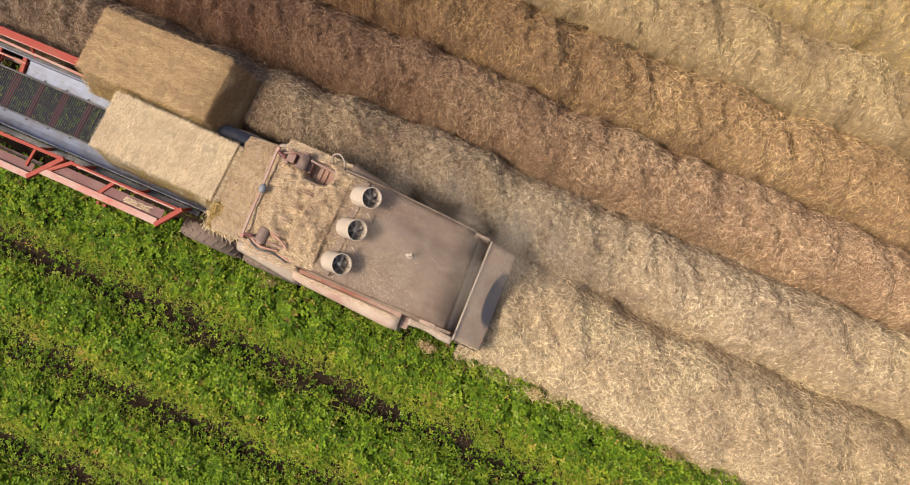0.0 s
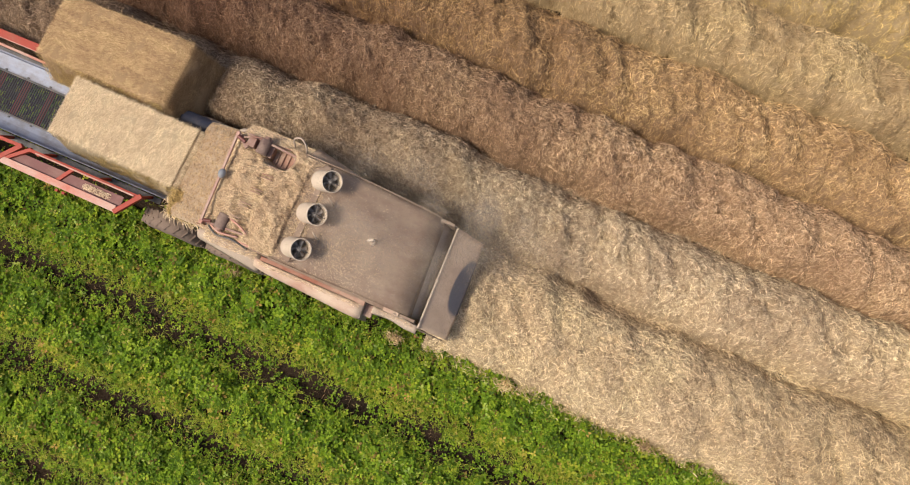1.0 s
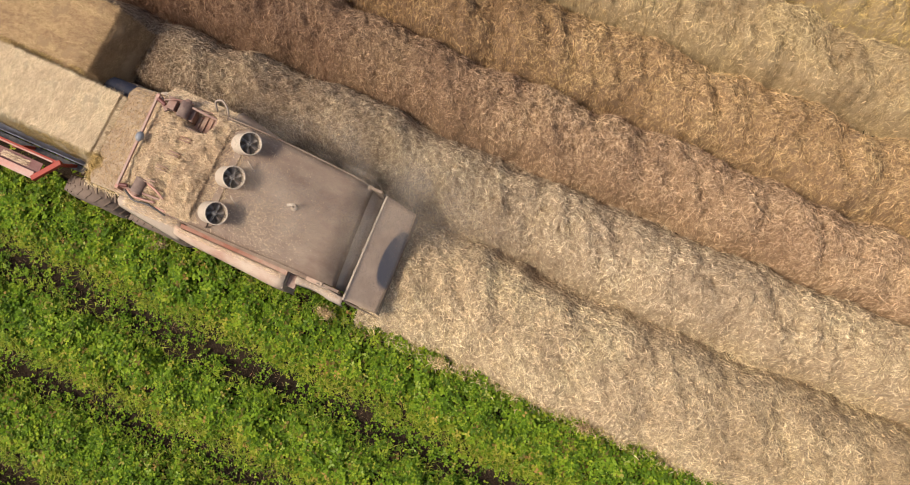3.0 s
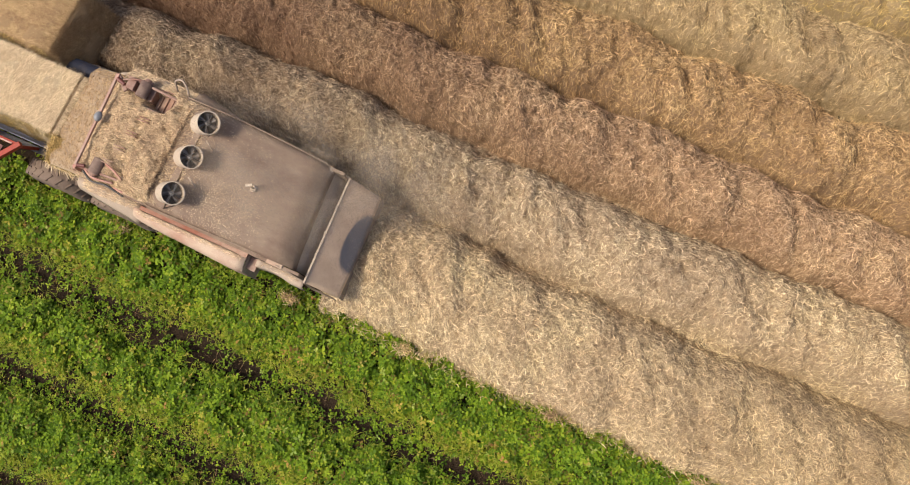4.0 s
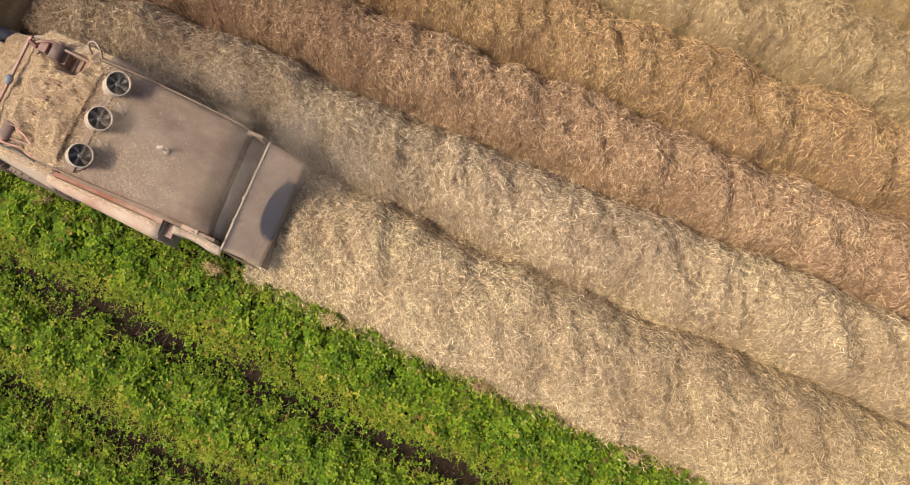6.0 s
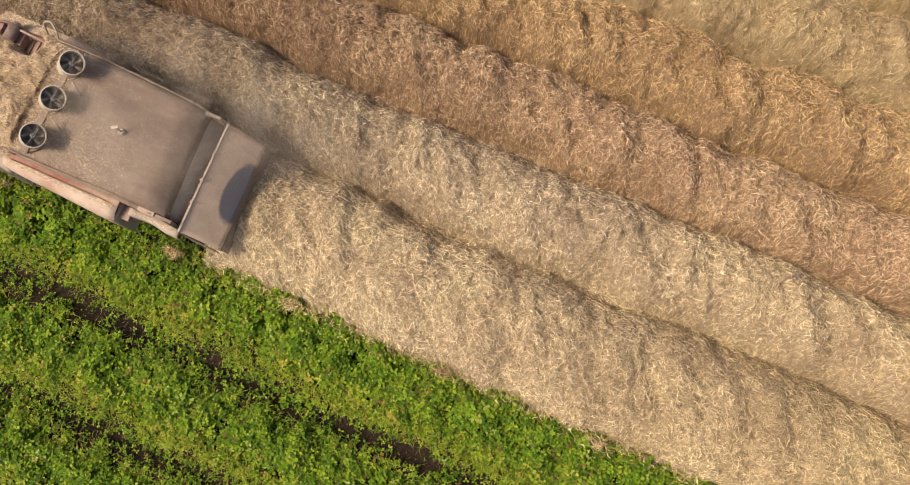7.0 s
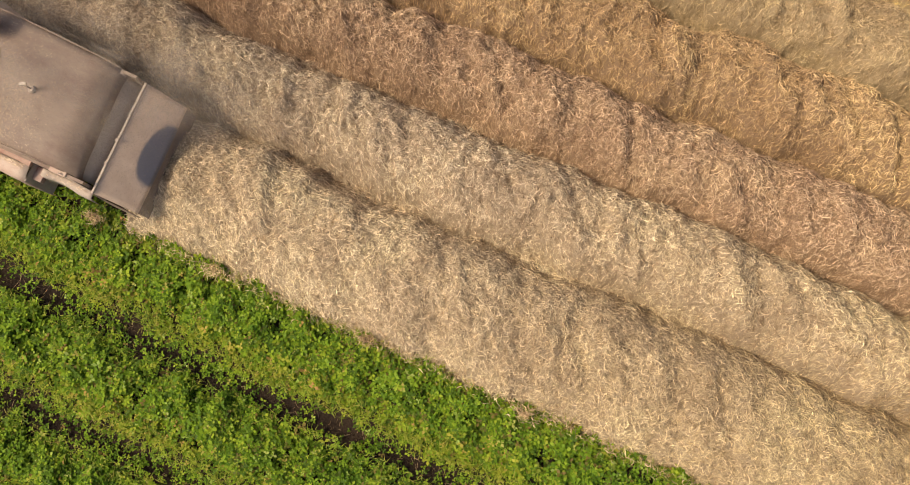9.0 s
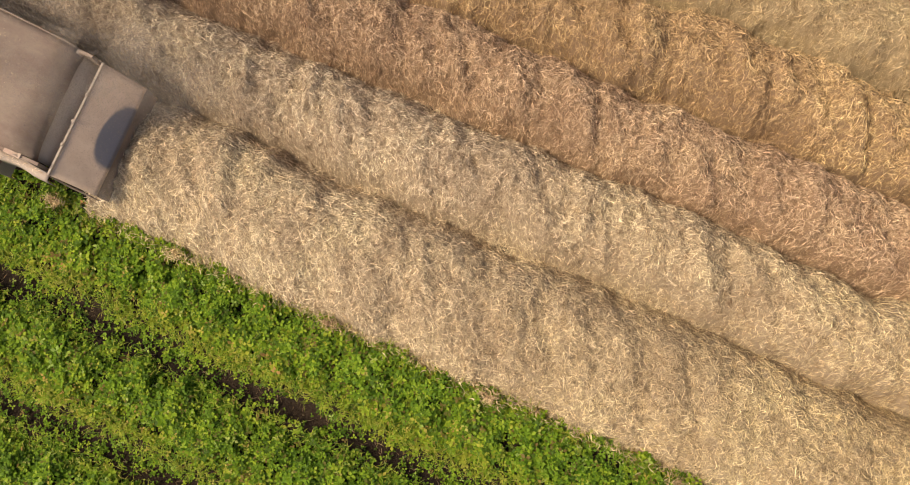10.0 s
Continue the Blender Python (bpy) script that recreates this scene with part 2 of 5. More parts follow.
DUST = (0.37, 0.292, 0.208)
M_FRESH = straw_stalk("straw_fresh", (0.792, 0.659, 0.426), (0.588, 0.466, 0.282), (0.385, 0.287, 0.175), rear_tint=(0.88, 0.84, 0.68))
M_PALE = straw_stalk("straw_bleached", (0.809, 0.684, 0.462), (0.594, 0.473, 0.294), (0.339, 0.241, 0.145), end_tint=(0.50, 0.435, 0.42), rear_tint=(0.92, 0.88, 0.74))
M_BROWN = straw_stalk("straw_brown", (0.695, 0.515, 0.315), (0.500, 0.333, 0.182), (0.240, 0.148, 0.086), 0.42, end_tint=(0.39, 0.31, 0.305))
M_GOLDEN = straw_stalk("straw_golden", (0.700, 0.507, 0.255), (0.505, 0.335, 0.148), (0.240, 0.150, 0.066), 0.46, end_tint=(0.42, 0.33, 0.28))
M_YELLOW = straw_stalk("straw_yellow", (0.66, 0.51, 0.275), (0.48, 0.352, 0.17), (0.24, 0.165, 0.08), 0.42)
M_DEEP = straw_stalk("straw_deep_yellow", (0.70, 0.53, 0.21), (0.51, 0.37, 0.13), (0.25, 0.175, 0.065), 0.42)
M_BALE = straw_stalk("bale_straw", (0.72, 0.585, 0.375), (0.565, 0.435, 0.255), (0.37, 0.265, 0.152), 0.3, flakes=(2.4, 1.6, 1.6))
M_BALE_GOLD = straw_stalk("bale_straw_golden", (0.52, 0.368, 0.187), (0.38, 0.25, 0.117), (0.22, 0.137, 0.06), 0.5, flakes=(1.2, 5.0, 5.0))
M_HEAP_STALK = straw_stalk("heap_straw", (0.70, 0.55, 0.355), (0.53, 0.40, 0.245), (0.34, 0.235, 0.14), 0.35, flakes=(4.0, 1.0, 1.0))
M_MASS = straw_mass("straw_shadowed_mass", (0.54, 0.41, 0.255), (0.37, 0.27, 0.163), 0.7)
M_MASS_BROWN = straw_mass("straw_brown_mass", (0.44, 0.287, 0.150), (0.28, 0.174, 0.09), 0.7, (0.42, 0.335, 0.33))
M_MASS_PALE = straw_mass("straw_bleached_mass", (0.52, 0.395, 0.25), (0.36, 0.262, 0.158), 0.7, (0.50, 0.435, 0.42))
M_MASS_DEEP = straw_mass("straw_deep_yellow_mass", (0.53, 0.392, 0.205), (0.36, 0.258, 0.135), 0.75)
M_BALE_MASS = straw_mass("bale_mass", (0.52, 0.405, 0.255), (0.42, 0.315, 0.185), 0.75)
M_BALE_GOLD_MASS = straw_mass("bale_golden_mass", (0.40, 0.265, 0.13), (0.31, 0.196, 0.092), 0.75)

M_HOOD = dusty_metal("dusty_hood", (0.14, 0.084, 0.056), (0.245, 0.176, 0.12), 0.54, scale=1.5)
M_TRIM = dusty_metal("dusty_trim", (0.29, 0.215, 0.165), (0.385, 0.30, 0.22), 0.58)
M_PINK = dusty_metal("dusty_pink_paint", (0.30, 0.15, 0.10), (0.46, 0.345, 0.25), 0.56, scale=2.0)
M_TUBE = dusty_metal("cream_paint", (0.50, 0.41, 0.31), (0.44, 0.345, 0.255), 0.5, 0.55)
M_BAR = dusty_metal("dusty_bar", (0.32, 0.15, 0.115), (0.38, 0.26, 0.20), 0.55)
M_GUTTER = dusty_metal("rusty_gutter", (0.23, 0.078, 0.042), (0.40, 0.29, 0.21), 0.49, scale=1.6)
M_SHADE_NAVY = dusty_metal("shade_navy", (0.018, 0.020, 0.035), (0.12, 0.09, 0.07), 0.36, 0.6, 5.0)
M_RED = dusty_metal("orange_red_paint", (0.27, 0.027, 0.008), (0.23, 0.075, 0.036), 0.38, 0.65, 3.5)
M_PAN = dusty_metal("dull_red_paint", (0.11, 0.024, 0.016), (0.17, 0.08, 0.052), 0.42, 0.5, 3.0)
M_RUST = dusty_metal("rusty_red", (0.18, 0.075, 0.05), (0.32, 0.22, 0.165), 0.52)
M_PALE_RED = dusty_metal("bleached_red_paint", (0.38, 0.09, 0.05), (0.42, 0.265, 0.20), 0.56, 0.65, 2.0)
M_GALV = dusty_metal("galvanised_plate", (0.185, 0.20, 0.25), (0.11, 0.092, 0.085), 0.46, 0.55, 4.0, 0.1)
M_DARK = dusty_metal("dark_steel", (0.05, 0.046, 0.043), (0.18, 0.145, 0.115), 0.42, 0.6, 8.0)
M_FAN = dusty_metal("fan_backing", (0.13, 0.115, 0.10), (0.27, 0.225, 0.185), 0.5, 0.7, 8.0)
M_SLAT = dusty_metal("black_slat", (0.022, 0.021, 0.021), (0.09, 0.07, 0.06), 0.32, 0.5, 9.0)
M_BLADE = dusty_metal("grey_blade", (0.24, 0.225, 0.205), (0.38, 0.325, 0.27), 0.5, 0.6, 8.0)
M_RUBBER = dusty_metal("dusty_rubber", (0.03, 0.027, 0.025), (0.16, 0.112, 0.08), 0.66, 0.9, 6.0)
M_KNOB = dusty_metal("grey_plastic", (0.17, 0.175, 0.185), (0.30, 0.27, 0.24), 0.4, 0.5, 8.0)


def shadow_oval_plate():
    """Dusty plate with a blue-grey shadow painted into its colour, an oval with soft edges."""
    m, ns, ls, b = nodes_of("tail_plate_shadow_oval")
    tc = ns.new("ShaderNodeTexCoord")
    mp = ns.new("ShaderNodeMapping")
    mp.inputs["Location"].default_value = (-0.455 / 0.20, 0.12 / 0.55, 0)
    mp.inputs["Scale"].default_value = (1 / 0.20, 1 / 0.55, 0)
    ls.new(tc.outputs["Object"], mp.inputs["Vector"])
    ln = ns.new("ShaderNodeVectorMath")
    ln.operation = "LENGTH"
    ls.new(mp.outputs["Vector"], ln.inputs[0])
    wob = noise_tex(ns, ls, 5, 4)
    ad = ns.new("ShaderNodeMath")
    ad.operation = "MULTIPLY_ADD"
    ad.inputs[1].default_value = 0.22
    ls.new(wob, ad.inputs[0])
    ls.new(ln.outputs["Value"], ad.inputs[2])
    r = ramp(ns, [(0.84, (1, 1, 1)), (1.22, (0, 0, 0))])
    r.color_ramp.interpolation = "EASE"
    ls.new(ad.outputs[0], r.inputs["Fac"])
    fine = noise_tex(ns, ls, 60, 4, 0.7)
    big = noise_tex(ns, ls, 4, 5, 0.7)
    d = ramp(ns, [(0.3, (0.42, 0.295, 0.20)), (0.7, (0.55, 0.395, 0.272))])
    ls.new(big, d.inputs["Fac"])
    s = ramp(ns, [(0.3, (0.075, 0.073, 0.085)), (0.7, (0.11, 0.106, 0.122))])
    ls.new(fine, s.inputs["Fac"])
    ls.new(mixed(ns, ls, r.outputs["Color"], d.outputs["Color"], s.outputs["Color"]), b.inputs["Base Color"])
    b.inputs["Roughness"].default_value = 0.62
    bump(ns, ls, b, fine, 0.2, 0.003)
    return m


M_SHADOW_OVAL = shadow_oval_plate()


def airborne_dust():
    """Thin flecks of floating chaff dust, lit alike from all sides and mostly clear."""
    m, ns, ls, b = nodes_of("airborne_dust")
    out = ns["Material Output"]
    ns.remove(b)
    clear, front, back = ns.new("ShaderNodeBsdfTransparent"), ns.new("ShaderNodeBsdfDiffuse"), ns.new("ShaderNodeBsdfTranslucent")
    for sh in (front, back):
        sh.inputs["Color"].default_value = (0.74, 0.62, 0.48, 1)
    lit, mix = ns.new("ShaderNodeMixShader"), ns.new("ShaderNodeMixShader")
    lit.inputs[0].default_value, mix.inputs[0].default_value = 0.5, 0.13
    ls.new(front.outputs[0], lit.inputs[1])
    ls.new(back.outputs[0], lit.inputs[2])
    ls.new(clear.outputs[0], mix.inputs[1])
    ls.new(lit.outputs[0], mix.inputs[2])
    ls.new(mix.outputs[0], out.inputs["Surface"])
    return m


M_AIRBORNE = airborne_dust()


def leaf_material(name, stops, trans=0.35):
    m, ns, ls, b = nodes_of(name)
    geo = ns.new("ShaderNodeNewGeometry")
    r = ramp(ns, stops)
    ls.new(geo.outputs["Random Per Island"], r.inputs["Fac"])
    big = noise_tex(ns, ls, 1.6, 4)
    pr = ramp(ns, [(0.35, (0.75, 0.85, 0.7)), (0.65, (1.15, 1.08, 1.0))])
    ls.new(big, pr.inputs["Fac"])
    col = mixed(ns, ls, 0.7, r.outputs["Color"], pr.outputs["Color"], "MULTIPLY")
    ls.new(col, b.inputs["Base Color"])
    b.inputs["Roughness"].default_value = 0.6
    b.inputs["Specular IOR Level"].default_value = 0.14
    tr = ns.new("ShaderNodeBsdfTranslucent")
    ls.new(mixed(ns, ls, 1.0, col, (1.3, 1.25, 0.5), "MULTIPLY"), tr.inputs["Color"])
    mx = ns.new("ShaderNodeMixShader")
    mx.inputs[0].default_value = trans
    ls.new(b.outputs[0], mx.inputs[1])
    ls.new(tr.outputs[0], mx.inputs[2])
    ls.new(mx.outputs[0], ns["Material Output"].inputs["Surface"])
    return m


M_LEAF = leaf_material("crop_leaf", [(0.0, (0.211, 0.139, 0.0392)), (0.04, (0.149, 0.127, 0.0262)), (0.07, (0.0634, 0.104, 0.0105)), (0.4, (0.105, 0.185, 0.0105)), (0.8, (0.217, 0.317, 0.0185)), (0.96, (0.305, 0.365, 0.0262)), (0.985, (0.328, 0.421, 0.101)), (1.0, (0.401, 0.306, 0.0654))])
M_LEAF_YELLOW = leaf_material("crop_leaf_yellower", [(0.0, (0.141, 0.165, 0.0158)), (0.5, (0.247, 0.284, 0.0235)), (0.85, (0.364, 0.372, 0.0366)), (0.93, (0.422, 0.351, 0.0654)), (1.0, (0.422, 0.219, 0.0786))])
M_GRASS = leaf_material("yellowing_grass", [(0.0, (0.17, 0.24, 0.02)), (0.6, (0.30, 0.34, 0.03)), (1.0, (0.44, 0.38, 0.08))])


def soil_material():
    m, ns, ls, b = nodes_of("field_soil")
    fine = noise_tex(ns, ls, 35, 6, 0.7)
    far = noise_tex(ns, ls, 0.6, 6, 0.6)
    r = ramp(ns, [(0.3, (0.020, 0.014, 0.010)), (0.6, (0.048, 0.033, 0.021)), (0.8, (0.10, 0.068, 0.042))])
    ls.new(fine, r.inputs["Fac"])
    r2 = ramp(ns, [(0.4, (0.7, 0.7, 0.7)), (0.7, (1.2, 1.1, 1.0))])
    ls.new(far, r2.inputs["Fac"])
    near = mixed(ns, ls, 1.0, r.outputs["Color"], r2.outputs["Color"], "MULTIPLY")
    # the same crop and straw, rows and all, on the far parts of the field
    tc = ns.new("ShaderNodeTexCoord")
    xyz = ns.new("ShaderNodeSeparateXYZ")
    ls.new(tc.outputs["Object"], xyz.inputs[0])

    def step(sock, lo, hi):
        q = ns.new("ShaderNodeMapRange")
        q.inputs["From Min"].default_value, q.inputs["From Max"].default_value = lo, hi
        ls.new(sock, q.inputs["Value"])
        return q.outputs["Result"]

    def two(op, p, q):
        w = ns.new("ShaderNodeMath")
        w.operation = op
        for sock, v in zip(w.inputs, (p, q)):
            if isinstance(v, (int, float)):
                sock.default_value = v
            else:
                ls.new(v, sock)
        return w.outputs[0]

    bed = step(two("COSINE", two("MULTIPLY", two("SUBTRACT", xyz.outputs["Y"], FURROW), 2 * math.pi / PITCH), 0), 0.95, 0.5)
    speck = noise_tex(ns, ls, 11, 5, 0.75)
    gr = ramp(ns, [(0.3, (0.05, 0.08, 0.006)), (0.7, (0.20, 0.28, 0.015))])
    ls.new(speck, gr.inputs["Fac"])
    st = ramp(ns, [(0.3, (0.26, 0.18, 0.10)), (0.7, (0.55, 0.43, 0.27))])
    ls.new(speck, st.inputs["Fac"])
    crop = mixed(ns, ls, bed, near, gr.outputs["Color"])
    cover = mixed(ns, ls, step(xyz.outputs["Y"], -1.2, -1.0), crop, st.outputs["Color"])
    ax, ay = two("ABSOLUTE", two("SUBTRACT", xyz.outputs["X"], 0.5), 0), two("ABSOLUTE", two("SUBTRACT", xyz.outputs["Y"], -0.3), 0)
    out = two("MAXIMUM", step(ax, 14.3, 14.7), step(ay, 9.2, 9.5))
    ls.new(mixed(ns, ls, out, near, cover), b.inputs["Base Color"])
    b.inputs["Roughness"].default_value = 1.0
    b.inputs["Specular IOR Level"].default_value = 0.08
    bump(ns, ls, b, fine, 1.0, 0.05)
    return m


PITCH, FURROW = 1.43, -0.95            # bed pitch; one furrow lies at y = FURROW
M_SOIL = soil_material()

# ---------------------------------------------------------------- field: ground, straw rows, green beds


def soil_height(x, y):
    u = ((y - FURROW) / PITCH) % 1.0
    bed = 0.17 * (1 - np.abs(2 * u - 1) ** 4)
    under_straw = (y > 0.62) | ((y > -1.02) & (x > 0.35))
    return np.where(under_straw, -0.15, bed) + 0.035 * fbm(x * 3.0, y * 3.0, 2)


def spread(lo, hi, step, reach):
    inner = np.arange(lo, hi + 1e-6, step)
    out = np.array([1.5, 4, 9, 20, 45, 100, 200, reach])
    return np.concatenate([lo - out[::-1], inner, hi + out])


gx, gy = spread(-15, 17, 0.2, 400), spread(-12, 14, 0.11, 400)
ground = new("ground", height_mesh("ground", gx, gy, soil_height, M_SOIL))
tagged(ground, "dark brown field soil in raised beds with furrows", "ground", kind="structure")


def row_height(lo, hi, k, top=0.70, low=-0.13):
    """Height of a laid straw row between y = lo and hi: a rounded ridge with heaps and creases across it."""
    def h(x, y):
        yy = y + 0.17 * fbm(x * 1.3, y * 0.0 + 3.7 * k, k, 3) + 0.07 * vnoise(x * 1.9 + 7.7 * k, y * 0.0 + 1.3 * k, k + 4)
        u = np.clip((yy - lo) / (hi - lo), -0.3, 1.3) * 2 - 1
        # beside the machine the straw lies fuller, up against its side
        full = np.clip((0.5 - x) / 1.5, 0, 1) if k == 1 else 0.0
        w = np.where(u > 0, 2.75 if k < 2 else 3.0, 2.6 + 4.0 * full)
        ridge = np.where(np.abs(u) < 1, 1 - np.abs(u) ** w, -(np.abs(u) - 1) * 0.8)
        warp = 0.24 * vnoise(x * 0.8, y * 1.5, k + 1)
        crease = vnoise((x + warp + 0.5 * y) * 2.3, y * 0.7 + 9 * k, k + 2)
        rib = vnoise((x + 0.6 * warp + 0.5 * y) * 4.9, y * 1.2 + 5 * k, k + 5)
        heap = 0.10 + 0.045 * crease + 0.052 * rib + 0.045 * fbm(x * 1.7, y * 2.2, k + 3)
        # short hollows where one heap of straw slid off the next
        hollow = np.exp(-(vnoise((x + 0.6 * warp + 0.42 * y) * 3.1, y * 1.3 + 2 * k, k + 6) / 0.17) ** 2) * np.clip(3.5 * vnoise(x * 1.9 + 3 * k, y * 2.6, k + 7) - 0.9, 0, 1)
        # the straw beside the machine has settled and lies smoother
        calm = 0.64 if k == 0 else 0.62 + 0.38 * np.clip((x - 0.5) / 3.0, 0, 1) if k in (1, 2) else 1.2
        heap, hollow = 0.1 + (heap - 0.1) * calm, hollow * calm
        foot = low + (0.10 - low) * np.clip(0.5 - 0.5 * u, 0, 1) if k == 0 else low
        body = foot + (top + 0.06 - foot * 0.5) * ridge * (0.68 + 0.9 * heap) + heap * 0.75 * np.clip(ridge + 0.45, 0, 1) - 0.045 * hollow * np.clip(ridge + 0.2, 0, 1)
        return body + 0.12 * full * np.clip(ridge, 0, 1) + 0.075 * calm * fbm(x * 6.0, y * 6.0, k, 2) + (0.06 if k == 0 else 0.085) * fbm(x * 11, y * 11, k + 3, 2)
    return h


def see_left(y):
    return -9.8 + 2.2 * max(y - 1.3, 0)


def straw_row(k, lo, hi, x0, stalk, mass, label, density):
    h = row_height(lo, hi, k)
    x1 = 15.0
    s0, s1 = max(x0, see_left(lo) - 0.6), 11.7 - 0.34 * lo
    xs = np.concatenate([np.arange(x0, s0, 0.15), np.arange(s0, s1, 0.05), np.arange(s1, x1, 0.15)])
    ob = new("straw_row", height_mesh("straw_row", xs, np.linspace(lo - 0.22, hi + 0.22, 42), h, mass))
    tagged(ob, label, "straw row", "laid straw rows", "stuff")
    n = int((s1 - s0) * (hi - lo + 0.16) * density)
    x = rng.uniform(s0, s1, n)
    y = rng.uniform(lo - 0.08, hi + 0.08, n)
    y += 0.05 * rng.normal(0, 1, n)
    # the straw lies a little thinner towards the furrows
    edge = np.minimum(np.where(k == 0, 9.0, 0.15 + y - lo), hi - y)
    keep = rng.random(n) < np.clip(0.8 + 3.0 * edge + 0.5 * fbm(x * 4, y * 4, k, 2), 0.6, 1)
    x, y = x[keep], y[keep]
    # a bed of short stalks under longer curling ones
    low = rng.random(len(x)) < 0.57
    pts, side = stalks_on(x[low], y[low], lambda a, b: h(a, b) + 0.004, 0.12, 0.0034 if k == 0 else 0.0030, 0.035)
    data_part("loose_straw", ribbon_mesh("loose_straw", pts, side, stalk), ob, "", "stuff")
    pts, side = stalks_on(x[~low], y[~low], lambda a, b: h(a, b) + 0.012, 0.165 if k == 0 else 0.155, 0.0026 if k == 0 else 0.0025, 0.055, None, 4, 0.7)
    data_part("loose_straw", strand_mesh("loose_straw", pts, side, stalk), ob, "", "stuff")
    ends = [(s1, x1)] + ([(x0, s0)] if s0 > x0 + 0.2 else [])
    for a, b in ends:
        n = int((b - a) * (hi - lo) * density * 0.1)
        pts, side = stalks_on(rng.uniform(a, b, n), rng.uniform(lo, hi, n), lambda p, q: h(p, q) + 0.006, 0.20, 0.008, 0.04)
        data_part("loose_straw", ribbon_mesh("loose_straw", pts, side, stalk), ob, "", "stuff")
    return h


ROWS = (
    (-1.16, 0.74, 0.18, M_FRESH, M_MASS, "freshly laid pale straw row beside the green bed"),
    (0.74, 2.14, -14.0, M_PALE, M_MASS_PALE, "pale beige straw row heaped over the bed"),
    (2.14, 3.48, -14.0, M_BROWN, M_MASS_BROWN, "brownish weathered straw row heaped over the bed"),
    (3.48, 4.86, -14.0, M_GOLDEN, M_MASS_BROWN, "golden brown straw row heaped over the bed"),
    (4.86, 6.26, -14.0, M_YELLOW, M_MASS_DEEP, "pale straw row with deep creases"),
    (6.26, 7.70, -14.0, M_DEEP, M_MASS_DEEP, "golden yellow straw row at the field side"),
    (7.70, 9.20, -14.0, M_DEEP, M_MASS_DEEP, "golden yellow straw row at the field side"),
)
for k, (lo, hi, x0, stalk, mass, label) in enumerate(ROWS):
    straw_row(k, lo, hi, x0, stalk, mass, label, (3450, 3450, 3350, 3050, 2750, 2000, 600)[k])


def tufts(x, y, z, size):
    """Corners of small tufts of three folded leaflets each: (n, 10, 3)."""
    n = len(x)
    verts = np.empty((n, 10, 3))
    verts[:, 0] = np.stack([x, y, z], axis=1)
    turn, tilt = rng.uniform(0, 2 * np.pi, n), rng.normal(0, 0.35, n)
    for s in range(3):
        a = turn + s * 2.09 + rng.normal(0, 0.3, n)
        rise = rng.uniform(-0.25, 0.55, n) + tilt * np.cos(a)
        d = np.stack([np.cos(a), np.sin(a), rise], axis=1)
        w = np.stack([-np.sin(a), np.cos(a), rng.normal(0, 0.3, n)], axis=1)
        q = size[:, None]
        verts[:, 1 + 3 * s] = verts[:, 0] + d * q * 0.62 + w * q * 0.42
        verts[:, 2 + 3 * s] = verts[:, 0] + d * q * 1.25
        verts[:, 3 + 3 * s] = verts[:, 0] + d * q * 0.62 - w * q * 0.42
    return verts


def tuft_mesh(name, verts, material):
    tri = np.array([[0, 1 + 3 * s, 2 + 3 * s, 3 + 3 * s] for s in range(3)])[None]
    faces = (np.arange(len(verts)) * 10)[:, None, None] + tri
    return raw_mesh(name, verts.reshape(-1, 3), faces.reshape(-1, 4), 4, material)


